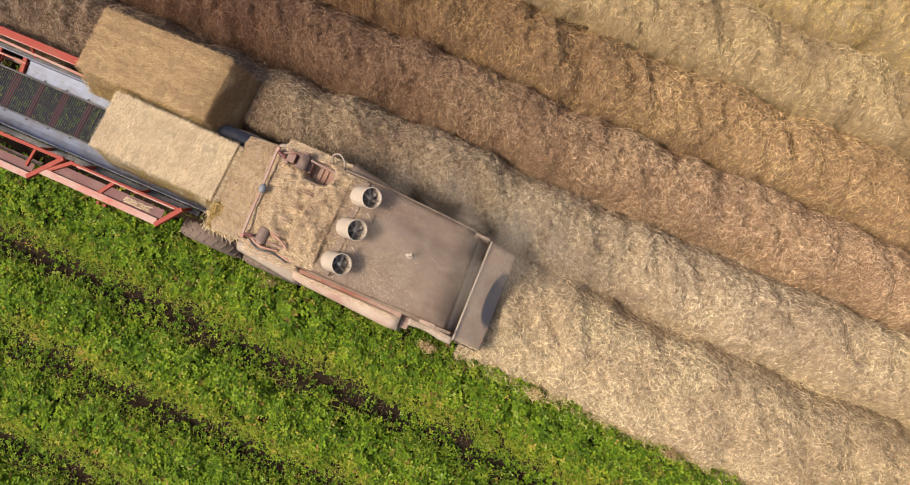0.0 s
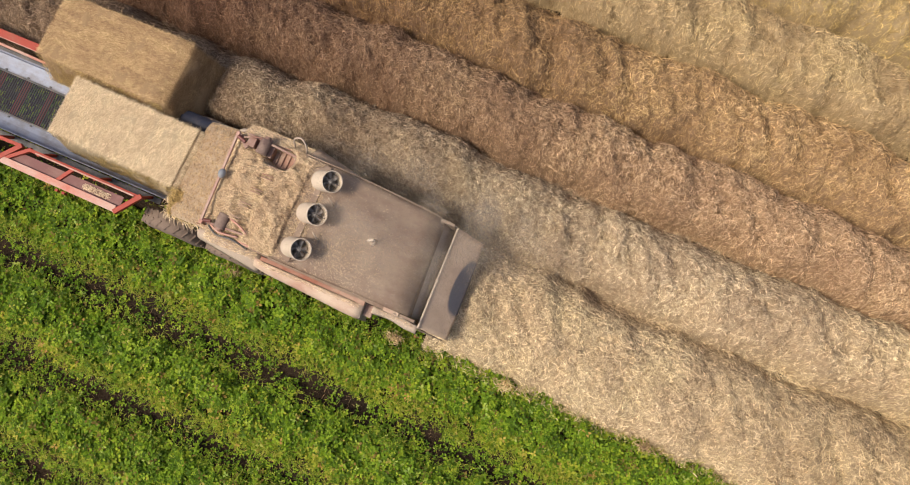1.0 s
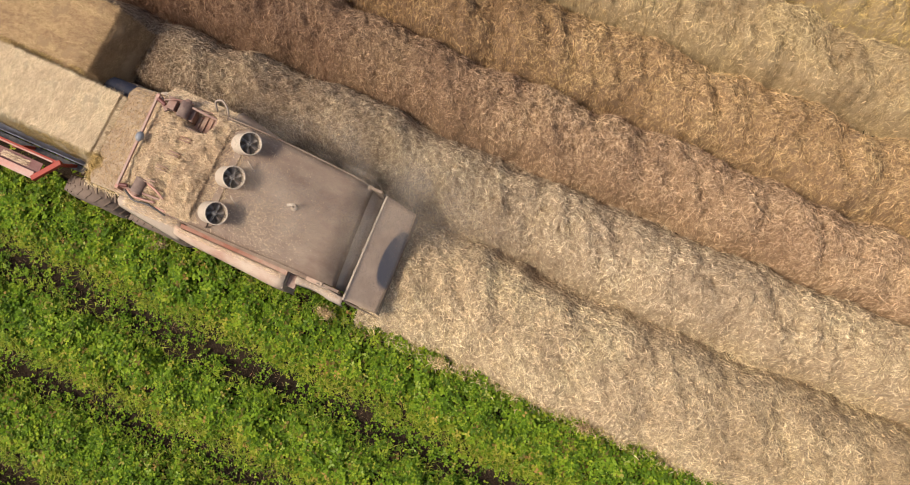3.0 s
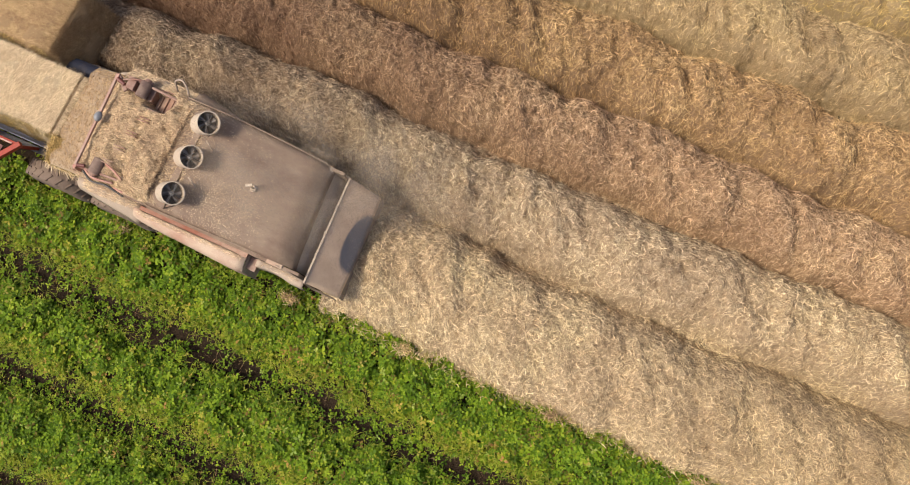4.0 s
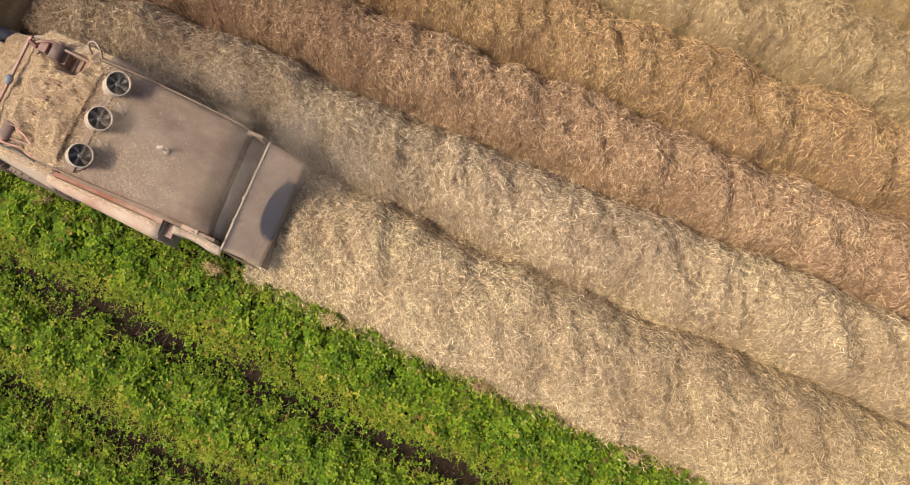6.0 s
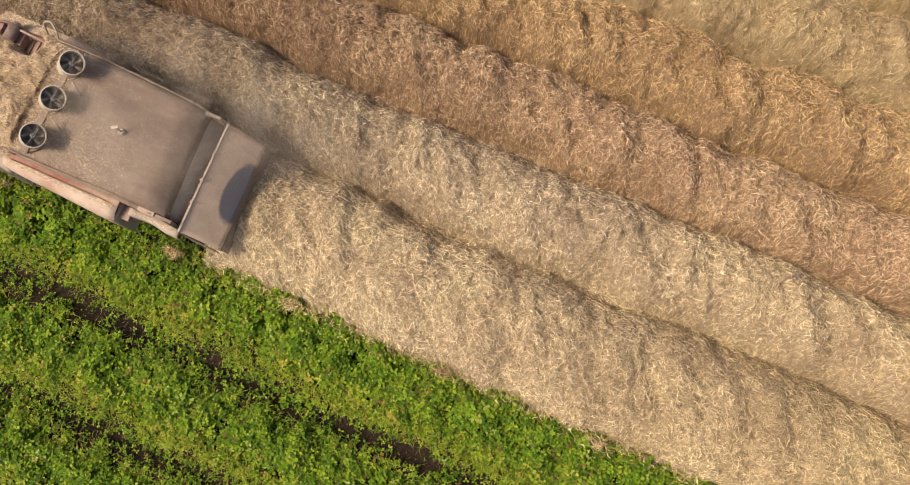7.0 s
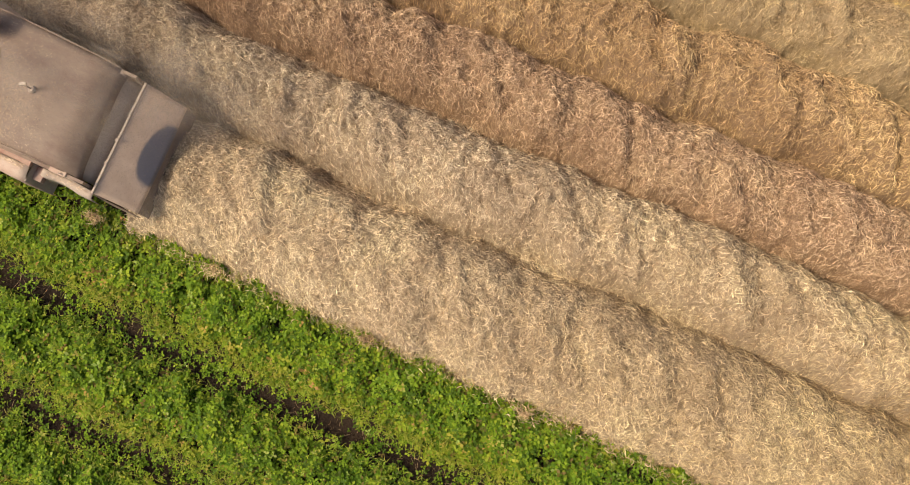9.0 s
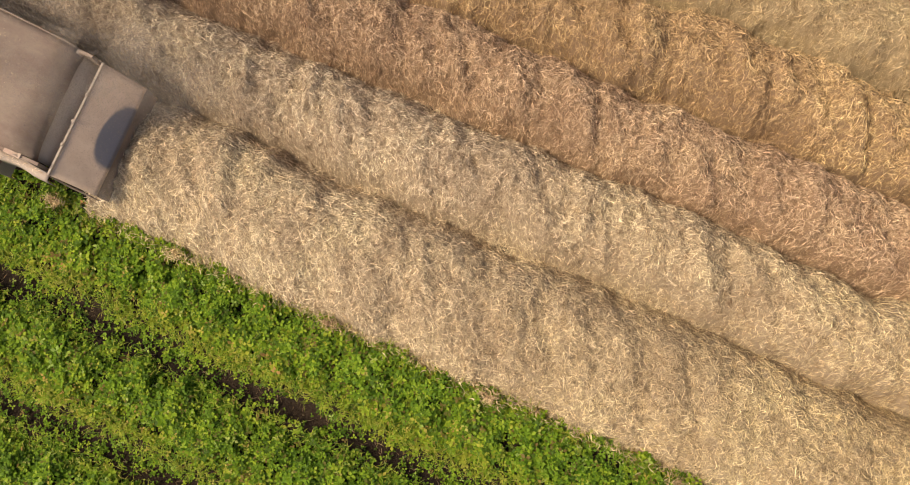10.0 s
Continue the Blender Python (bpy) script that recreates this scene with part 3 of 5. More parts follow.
def green_bed(k, lo, hi, x0, x1, density, leaf=1.0, cap=9.0):
    """A bed of low leafy crop: tufts of three leaflets over a rounded canopy."""
    mid, half = (lo + hi) / 2, (hi - lo) / 2
    n = int((x1 - x0) * (hi - lo) * density)
    x, v = rng.uniform(x0, x1, n), rng.uniform(-1, 1, n)
    rag = 0.13 * fbm(x * 2.8, np.sign(v) * 3 + 11 * k, k, 4) + 0.06 * rng.normal(0, 1, n)
    y = mid + v * half * 0.675 + rag * np.abs(v)
    if k == 0:
        # the first bed has grown up to the machine and the fresh straw
        y += 0.15 * np.clip(v, 0, 1)
    gap = fbm(x * 4.5, y * 4.5, k + 4, 3)
    keep = rng.random(n) < np.clip(0.72 + 1.5 * gap, 0.32, 1)
    x, y, v = x[keep], y[keep], v[keep]
    n = len(x)
    top = 0.12 + 0.28 * (1 - np.abs(v) ** 3) + 0.23 * fbm(x * 3.6, y * 3.6, k, 3)
    z = np.clip(top - 0.24 * rng.random(n) ** 1.6, 0.06, cap - 0.08 * rng.random(n))
    size = leaf * rng.uniform(0.017, 0.057, n) * (1 + 0.3 * fbm(x * 2, y * 2, k + 1, 2))
    verts = tufts(x, y, z, size)
    yellow = rng.random(n) < np.clip(-0.08 - 0.75 * v, 0.04, 0.5)

    def chosen(name, which, material):
        return tuft_mesh(name, verts[which], material)
    ob = new("leafy_bed", chosen("leafy_bed", ~yellow, M_LEAF))
    data_part("yellower_foliage", chosen("yellower_foliage", yellow, M_LEAF_YELLOW), ob, "yellower leaves at the bed edge", "stuff")
    tagged(ob, "bright green leafy root crop in a raised bed", "crop", "green crop beds", "stuff")
    # yellowing grass along the edge that faces the sun
    g = int((x1 - x0) * 300 * min(1, density / 1000))
    xx = rng.uniform(x0, x1, g)
    yy = mid + np.where(rng.random(g) < 0.7, -1, 1) * half * rng.uniform(0.50, 0.80, g)
    a = rng.uniform(0, 2 * np.pi, g)
    ll = rng.uniform(0.06, 0.17, g)
    pts = np.empty((g, 3, 3))
    z0 = soil_height(xx, yy) + 0.12
    for s, (f, up) in enumerate(((0, 0.0), (0.45, 0.75), (1.0, 0.85))):
        pts[:, s] = np.stack([xx + np.cos(a) * ll * f, yy + np.sin(a) * ll * f, z0 + ll * up], axis=1)
    side = np.stack([-np.sin(a), np.cos(a), np.zeros(g)], axis=1) * 0.0035
    data_part("edge_grass", ribbon_mesh("edge_grass", pts, side, M_GRASS), ob, "yellowing grass blades", "stuff")
    return ob


for k in range(-1, 6):
    hi = FURROW - PITCH * k
    lo = hi - PITCH
    if k < 0:
        green_bed(9, lo, hi, -14.0, 0.35, 400, cap=0.22)
    else:
        right = min(14.5, 11.8 + 2.25 * (hi + 0.1))
        left = -9.0 + 0.5 * (-hi)
        right = max(right, left + 1.0)
        green_bed(k, lo, hi, left, right, 2500 if k < 3 else 2000 if k < 4 else 400, 1.0 if k < 4 else 2.0)
        green_bed(k, lo, hi, right, 15.0, 480, 1.5)
        green_bed(k, lo, hi, -14.0, left, 480, 1.5)


def stray_straw():
    """Single stalks and small tufts of straw blown over the edge of the green bed."""
    n = 1900
    x = rng.uniform(0.4, 12, n)
    y = -1.12 - np.abs(rng.normal(0, 0.07, n))
    cx = np.array([-3.05, -0.25, 1.6, 3.9, 6.2, 8.8])
    pick = rng.integers(0, 6, 900)
    x[:900] = cx[pick] + rng.normal(0, 0.07, 900)
    y[:900] = -1.24 + 0.06 * np.sin(pick * 7.0) + rng.normal(0, 0.045, 900)
    pts, side = stalks_on(x, y, lambda a, b: 0.33 + 0.10 * np.clip((-1.1 - b) / 0.3, 0, 1) + 0.02 * fbm(a * 9, b * 9, 2, 2), 0.11, 0.0042, 0.05)
    ob = new("stray_straw", ribbon_mesh("stray_straw", pts, side, M_YELLOW))
    tagged(ob, "stray pale straw stalks over the bed edge", "straw", kind="stuff")


stray_straw()


def furrow_weeds(k, y0, x0, x1):
    """Low leaves that creep in clumps over the bare soil of a furrow, and a few dry stems."""
    n = int((x1 - x0) * 460)
    x = rng.uniform(x0, x1, n)
    y = y0 + rng.normal(0, 0.15, n)
    keep = rng.random(n) < np.clip(0.30 + 1.1 * fbm(x * 2.2, y * 3, k, 3) + 1.2 * np.abs(y - y0), 0.02, 1)
    x, y = x[keep], y[keep]
    z = soil_height(x, y) + rng.uniform(0.02, 0.10, len(x))
    ob = new("furrow_growth", tuft_mesh("furrow_weeds", tufts(x, y, z, rng.uniform(0.014, 0.042, len(x))), M_LEAF))
    tagged(ob, "low weeds and dry stems on the furrow soil", "weeds", kind="stuff")
    n = int((x1 - x0) * 34)
    pts, side = stalks_on(rng.uniform(x0, x1, n), y0 + rng.normal(0, 0.12, n), lambda a, b: soil_height(a, b) + 0.02, 0.12, 0.0018, 0.05, None, 4, 0.6)
    data_part("dry_stems", strand_mesh("dry_stems", pts, side, M_BALE_GOLD), ob, "thin dry straw-coloured stems", "stuff")


for k in range(1, 5):
    furrow_weeds(k, FURROW - PITCH * k, -9.0 + 0.7 * k, 12.0 - 3.0 * k)

# ---------------------------------------------------------------- straw bales
def straw_bale(name, label, corner, length, width, height, pitch, yaw, ragged, stalk, mass, grain, lean=0.0, slump=0.0):
    """A big square bale: bulging sides, soft edges, stalks standing off its faces, twine along it. corner: rear lower edge's centre."""
    nx, ny, nz = 56, 22, 20
    bm = bmesh.new()

    def place(u, v, w):
        # u, v, w in -1..1, rounded towards the edges
        q = np.array([u, v, w])
        out = []
        for i, (c, dim) in enumerate(zip(q, (length, width, height))):
            out.append(c * dim / 2)
        near = sorted(np.abs(q))[::-1]
        soft = max(0.0, near[1] - 0.90) * 1.3
        out = [o * (1 - soft * 0.25) for o in out]
        f = 0.03 * noise.fractal(Vector((out[0] * 3, out[1] * 3, out[2] * 3 + ragged)), 0.9, 2.0, 5)
        flake = 0.012 * math.sin(out[0] * 34 + 2 * noise.noise(Vector((out[1] * 2, out[2] * 2, 1.5)))) * (0.4 + 0.6 * abs(noise.noise(Vector((out[0] * 2, 0, ragged)))))
        n = Vector([c if abs(c) > 0.999 else 0 for c in q])
        if n.length:
            n.normalize()
        out[1] -= lean * max(0.0, -v) * (1 - w) / 2
        # the end flakes sag outwards at the foot and round off at the top
        out[0] += slump * max(0.0, u - 0.7) / 0.3 * ((1 - w) / 2) ** 0.7
        out[2] -= 0.35 * slump * (max(0.0, u - 0.75) / 0.25) ** 2 * max(0.0, w)
        return Vector(out) + n * (f + flake)

    cache = {}

    def vert(u, v, w):
        key = (round(u, 5), round(v, 5), round(w, 5))
        if key not in cache:
            cache[key] = bm.verts.new(place(*key))
        return cache[key]

    def face(fn, na, nb):
        for i in range(na):
            for j in range(nb):
                a0, a1, b0, b1 = -1 + 2 * i / na, -1 + 2 * (i + 1) / na, -1 + 2 * j / nb, -1 + 2 * (j + 1) / nb
                bm.faces.new((vert(*fn(a0, b0)), vert(*fn(a1, b0)), vert(*fn(a1, b1)), vert(*fn(a0, b1))))

    for s in (-1, 1):
        face(lambda a, b: (a, b, s), nx, ny)
        face(lambda a, b: (a, s, b), nx, nz)
        face(lambda a, b: (s, a, b), ny, nz)
    bmesh.ops.recalc_face_normals(bm, faces=bm.faces)
    me = bpy.data.meshes.new(name)
    for f in bm.faces:
        f.smooth = True
    bm.to_mesh(me)
    bm.free()
    me.materials.append(mass)
    ob = new(name, me)
    ob.matrix_world = Matrix.Translation(corner) @ pose(0, 0, 0, 0, -pitch, yaw) @ Matrix.Translation((-length / 2, 0, height / 2))
    tagged(ob, label, "straw bale", "bales on the loading bed")
    # stalks on five faces
    P, S = [], []
    faces = ((2, 1, length, width, height, 24000), (1, -1, length, height, width, 10000), (1, 1, length, height, width, 4500), (0, 1, width, height, length, 6000), (0, -1, width, height, length, 4000))
    for axis, sign, la, lb, depth, n in faces:
        a, b = rng.uniform(-la / 2, la / 2, n), rng.uniform(-lb / 2, lb / 2, n)
        turn = rng.normal(grain if axis != 0 else 0, 0.6, n)
        ll = rng.uniform(0.04, 0.15, n)
        pts = np.empty((n, 3, 3))
        oth = [i for i in range(3) if i != axis]
        lift = rng.random(n) ** 2 * 0.014
        for s in range(3):
            f = (s - 1) * 0.5
            ang = turn + rng.normal(0, 0.25, n) * (s - 1)
            pts[:, s, oth[0]] = a + np.cos(ang) * ll * f
            pts[:, s, oth[1]] = b + np.sin(ang) * ll * f
            pts[:, s, axis] = sign * (depth / 2 + 0.008 + lift * (1.0 if s == 1 else rng.uniform(0.1, 1.9)))
        if axis == 1 and sign < 0:
            pts[:, :, 1] -= lean * (1 - 2 * pts[:, :, 2] / height) / 2 - 0.004
        if axis == 0 and sign > 0:
            pts[:, :, 0] += slump * np.clip(0.5 - pts[:, :, 2] / height, 0, 1) ** 0.7
            pts[:, :, 2] -= 0.35 * slump * np.clip(2 * pts[:, :, 2] / height, 0, 1)
        if axis == 2:
            pts[:, :, 2] -= 0.35 * slump * (np.clip(2 * pts[:, :, 0] / length - 0.75, 0, 1) / 0.25) ** 2
        side = np.zeros((n, 3))
        side[:, oth[0]], side[:, oth[1]] = -np.sin(turn) * 0.0016, np.cos(turn) * 0.0016
        # sunlight on this flank is put into the stalk colour, a brighter gold
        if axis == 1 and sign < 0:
            data_part("loose_straw", ribbon_mesh("loose_straw", pts, side * 1.3, M_DEEP), ob, "straw on the sunny flank, sunlit gold put into its colour", "stuff")
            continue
        P.append(pts)
        S.append(side)
    # frayed fringe round the upper edges
    n = 2200
    e = rng.integers(0, 4, n)
    t = rng.uniform(-0.5, 0.5, n)
    px = np.where(e < 2, t * length, np.where(e == 2, 0.5, -0.5) * length)
    py = np.where(e < 2, np.where(e == 0, 0.5, -0.5) * width, t * width)
    ox, oy = np.where(e < 2, 0, np.sign(px)), np.where(e < 2, np.sign(py), 0)
    pts = np.empty((n, 3, 3))
    ll = (0.010 + 0.04 * rng.random(n) ** 2) * np.where(e == 2, 1 + 0.3 * ragged, 1)
    jx, jy = rng.normal(0, 0.9, n), rng.normal(0, 0.9, n)
    for s in range(3):
        f = s * 0.5
        pts[:, s] = np.stack([px + (ox * 0.8 + jx) * ll * f, py + (oy * 0.8 + jy) * ll * f, height / 2 - 0.02 + rng.normal(0, 0.012, n) - 0.02 * s * ragged], axis=1)
    side = np.stack([-jy - oy, jx + ox, rng.normal(0, 0.4, n)], axis=1)
    side *= 0.0022 / np.linalg.norm(side, axis=1)[:, None]
    P.append(pts)
    S.append(side)
    if ragged > 1:
        # torn end where the flakes are pulled off
        n = 4000
        t = rng.uniform(-0.5, 0.5, n)
        d = rng.random(n)
        ll = rng.uniform(0.05, 0.20, n)
        pts = np.empty((n, 3, 3))
        for s in range(3):
            f = s * 0.5
            pts[:, s] = np.stack([length / 2 - 0.02 + 0.10 * d + ll * f * 0.7, t * width + rng.normal(0, 0.012, n), height / 2 - 0.02 - 0.35 * d * d - 0.05 * f * f], axis=1)
        P.append(pts)
        S.append(np.stack([rng.normal(0, 0.3, n), np.ones(n), rng.normal(0, 0.4, n)], axis=1) * 0.0024)
    data_part("loose_straw", ribbon_mesh("loose_straw", np.concatenate(P), np.concatenate(S), stalk), ob, "", "stuff")
    return ob


BED_SLOPE = math.degrees(math.atan2(0.075, 1))
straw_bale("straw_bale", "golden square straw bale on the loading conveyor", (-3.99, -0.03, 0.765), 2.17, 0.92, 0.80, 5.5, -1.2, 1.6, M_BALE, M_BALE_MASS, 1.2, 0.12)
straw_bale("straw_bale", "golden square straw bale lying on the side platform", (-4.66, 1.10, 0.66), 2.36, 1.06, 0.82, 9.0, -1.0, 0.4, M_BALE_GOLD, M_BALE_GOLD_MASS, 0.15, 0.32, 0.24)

M_HEAP = dusty_metal("dusty_straw_mass", (0.27, 0.19, 0.12), (0.40, 0.305, 0.205), 0.53, 0.95, 5.0)
M_MOTOR = dusty_metal("dusty_motor", (0.10, 0.06, 0.048), (0.25, 0.175, 0.13), 0.5, 0.85, 5.0)

# ---------------------------------------------------------------- straw spreading machine
spreader = thing("straw_spreader", "dusty red self-propelled straw spreading machine covered with chaff", "farm machine", at=(-2.0, -0.1, 0))
spreader_inverse = Matrix.Translation((2.0, 0.1, 0))


def mpart(name, bm, material, label="", parent=None, **kw):
    """A part of the machine, given in world coordinates."""
    ob = part(name, bm, material, parent or spreader, label, **kw)
    if not parent:
        ob.matrix_parent_inverse = spreader_inverse
    return ob


# housing: walls below the roof
CY = -0.1
mpart("side_wall", box((-2.30, 0.60, 0.45), (0.0, 0.64, 1.62)), M_HOOD)
mpart("side_wall", box((-2.30, -0.90, 0.45), (0.02, -0.86, 1.60)), M_HOOD)
mpart("front_wall", box((-2.32, -0.86, 0.60), (-2.28, 0.60, 2.0)), M_RUST)
mpart("chassis_beam", box((-4.6, 0.34, 0.42), (-0.3, 0.46, 0.60)), M_RUST, bevel=0.01)
mpart("chassis_beam", box((-4.6, -0.66, 0.42), (-0.3, -0.54, 0.60)), M_RUST, bevel=0.01)
mpart("axle", rod((-4.08, -0.95, 0.52), (-4.08, 0.66, 0.52), 0.06), M_DARK, smooth=True)
mpart("axle", rod((-2.98, -0.95, 0.50), (-2.98, 0.75, 0.50), 0.06), M_DARK, smooth=True)

# roof: a gently arched plate that dips to the rear and rolls over into the trough
def roof_z(x):
    f = (x + 2.32) / 1.98
    return 2.06 - 0.05 * f - 0.15 * max(0, (f - 0.4) / 0.6) ** 1.6 - 2.2 * max(0, x + 0.40) ** 2


roof_rows = []
for i in range(31):
    f = (i / 30) ** 0.8
    row = []
    for j in range(15):
        u = j / 7 - 1
        y = CY + u * (0.785 - 0.035 * f)
        # the rear edge is parallel to the oblique beam
        x = -2.32 + f * (2.226 - 0.06 * (y + 0.1))
        dip = 0.07 * abs(u) ** 4 + 0.006 * math.sin(9 * u + 5 * f)
        row.append((x, y, roof_z(x + 0.06 * (y + 0.1)) - dip))
    roof_rows.append(row)
mpart("roof_plate", sheet(roof_rows, 0.012), M_HOOD, "sheet metal roof under pale chaff dust", smooth=True)
for y, s in ((0.675, 1), (-0.885, -1)):
    mpart("roof_edge_strip", hose([(-2.3, y, 2.0), (-1.6, y, 1.985), (-1.0, y + 0.015 * -s, 1.925), (-0.36, y - 0.03 * s, 1.79), (-0.22, y - 0.035 * s, 1.70)], 0.010), M_HOOD, smooth=True)

# open trough behind the roof
trough_rows = []
for x, z in ((-0.17, 1.69), (-0.12, 1.62), (-0.09, 1.54), (-0.06, 1.46), (-0.04, 1.38), (0.0, 1.31), (0.05, 1.28)):
    trough_rows.append([(x - 0.05 * 0.74 * (j / 6 - 1), CY + 0.74 * (j / 6 - 1), z - 0.06 * abs(j / 6 - 1) ** 4 + 0.008 * math.sin(2.3 * j + 9 * x)) for j in range(13)])
mpart("trough_floor", sheet(trough_rows, 0.01), M_TRIM, "dusty sloping sheet at the head of the trough", smooth=True)
mpart("trough_end", sheet([[(-0.44, 0.625, 1.70), (-0.44, 0.625, 1.0)], [(0.04, 0.645, 1.44), (0.04, 0.645, 1.0)]], 0.014), M_HOOD)
mpart("trough_end", sheet([[(-0.30, -0.885, 1.66), (-0.30, -0.885, 1.0)], [(0.085, -0.925, 1.42), (0.085, -0.925, 1.0)]], 0.014), M_TRIM)
mpart("cross_beam", beam((0.09, -0.945, 1.40), (0.045, 0.64, 1.40), 0.032, 0.05), M_TRIM, "pale folded edge of the tail plate", bevel=0.01)
for y, r in ((-0.20, 0.028), (-0.52, 0.02), (0.18, 0.018)):
    mpart("bolt_head", rod((0.066 - 0.0285 * (y + 0.1), y, 1.42), (0.066 - 0.0285 * (y + 0.1), y, 1.45), r, sides=6), M_TRIM)

# tail plate that lays the straw down
tail_rows = []
for i in range(13):
    f = i / 12
    row = []
    for j in range(21):
        u = j / 20
        y = -0.94 + 0.02 * f + u * (1.575 - 0.005 * f)
        x = 0.092 - 0.045 * u + f * (0.43 - 0.02 * u) + 0.015 * math.sin(math.pi * u) * f
        z = 1.40 - 0.46 * f - 0.05 * f * f + 0.012 * math.sin(math.pi * u)
        row.append((x, y, z))
    tail_rows.append(row)
tail = mpart("tail_plate", sheet(tail_rows, 0.012), M_SHADOW_OVAL, "dusty steel tail plate with a shadow oval painted on", smooth=True)
mpart("rubber_skirt", sheet([[(0.515, -0.92, 0.89), (0.45, 0.65, 0.89)], [(0.50, -0.91, 0.50), (0.44, 0.64, 0.50)]], 0.012), M_RUBBER)
for y in (-0.945, 0.645):
    mpart("tail_cheek", sheet([[(0.08, y, 1.36), (0.46, y, 0.92)], [(0.06, y, 0.70), (0.44, y, 0.60)]], 0.01), M_HOOD)

# side shroud towards the green crop, a rounded panel with a rusty gutter along the roof
def shroud(x0, x1, prof, n=14):
    rows = []
    for i in range(n + 1):
        x = x0 + (x1 - x0) * i / n
        end = 0.03 * max(0, 1 - min(i, n - i) / 1.5)
        flare = 0.085 * (i / n) ** 1.3
        rows.append([(x, y + (end if k else 0) - flare * min(1, k / 3), z - end) for k, (y, z) in enumerate(prof)])
    return rows


mpart("side_shroud", sheet(shroud(-2.48, -0.74, [(-0.955, 1.575), (-0.975, 1.585), (-1.045, 1.56), (-1.09, 1.51), (-1.10, 1.42), (-1.10, 1.0), (-1.085, 0.62)]), 0.012), M_PINK, "faded pink side panel thick with dust", smooth=True)
mpart("gutter", box((-2.40, -0.965, 1.50), (-0.74, -0.895, 1.565)), M_GUTTER, "rusty brown gutter along the roof", bevel=0.006)
mpart("shroud_end_plate", box((-0.75, -1.15, 0.75), (-0.735, -0.90, 1.49)), M_TRIM)
rf = []
for i in range(15):
    f = i / 14
    x = -0.62 + 0.70 * f
    y = -0.985 + 0.03 * math.sin(math.pi * min(1, f * 1.4)) - 0.015 * f
    rf.append([(x, -0.905, 1.46 - 0.09 * f), (x, y - 0.01, 1.45 - 0.10 * f), (x, y - 0.03, 1.38 - 0.10 * f), (x, y - 0.03, 1.15 - 0.05 * f)])
mpart("step_plate", box((-0.732, -1.085, 1.30), (-0.60, -0.905, 1.40)), M_RUST, "rusty brown step plate", bevel=0.01)
mpart("rear_fender", sheet(rf, 0.012), M_TRIM, "pale dusty rear mudguard", smooth=True)
mpart("hinge_box", box((-0.46, -0.912, 1.50), (-0.22, -0.845, 1.625)), M_PINK, bevel=0.012)
latch = mpart("roof_latch", beam((-0.98, -0.135, 2.19), (-0.90, -0.09, 2.19), 0.04, 0.035), M_TUBE, "small bright handle on a stem", bevel=0.01)
part("stem", rod((-0.93, -0.105, 2.0), (-0.94, -0.11, 2.18), 0.012, sides=10), M_TRIM, latch, "", smooth=True)
part("foot", rod((-0.93, -0.105, 1.99), (-0.93, -0.105, 2.025), 0.05, 0.035, 14), M_TRIM, latch)


# three blower fans leaning to the rear
AX = Vector((0.54, 0, 0.84)).normalized()
for y in (0.40, -0.10, -0.625):
    top = Vector((-1.72, y, 2.40))
    foot = top - AX * 0.44
    fan = mpart("fan_tube", ring(foot, AX, [(0, 0.148), (0.41, 0.148), (0.422, 0.156), (0.436, 0.156), (0.44, 0.148), (0.44, 0.143), (0, 0.143)], 40), M_TUBE, "cream painted round blower tube", smooth=False)
    part("grille_floor", ring(foot + AX * 0.24, AX, [(0, 0.02), (0, 0.144), (0.01, 0.144), (0.01, 0.02)], 32), M_FAN, fan)
    part("motor", rod(foot + AX * 0.20, foot + AX * 0.37, 0.042, 0.034, 20), M_BLADE, fan, "grey fan motor", smooth=True)
    rot = AX.to_track_quat("Z", "Y").to_matrix()
    for q in range(6):
        a = math.radians(60 * q + 14 + 23 * y)
        rows = []
        for i in range(5):
            r = 0.036 + 0.100 * i / 4
            row = []
            for s in (-1, 0, 1):
                ang = a + s * (0.36 - 0.03 * i) + 0.1 * i / 4
                row.append(foot + AX * (0.315 - 0.03 * s * (1.2 - 0.5 * i / 4)) + rot @ Vector((r * math.cos(ang), r * math.sin(ang), 0)))
            rows.append(row)
        part("blade", sheet(rows, 0.004), M_BLADE, fan, smooth=True)
    part("strut", beam(foot + AX * 0.40 + rot @ Vector((-0.14, 0, 0)), foot + AX * 0.40 + rot @ Vector((0.14, 0, 0)), 0.008, 0.008), M_DARK, fan)
    part("strut", beam(foot + AX * 0.40 + rot @ Vector((0, -0.14, 0)), foot + AX * 0.40 + rot @ Vector((0, 0.14, 0)), 0.008, 0.008), M_DARK, fan)
    part("foot_flange", ring(Vector((foot.x + 0.02, y, 2.03)), (0, 0, 1), [(0, 0.145), (0, 0.19), (0.03, 0.19), (0.03, 0.145)], 32), M_HOOD, fan)
for a, b in (((-1.72, 0.20, 2.20), (-1.62, 0.12, 2.06)), ((-1.72, -0.33, 2.20), (-1.62, -0.41, 2.06))):
    mpart("tie_rod", rod(a, b, 0.012, sides=8), M_TRIM, smooth=True)
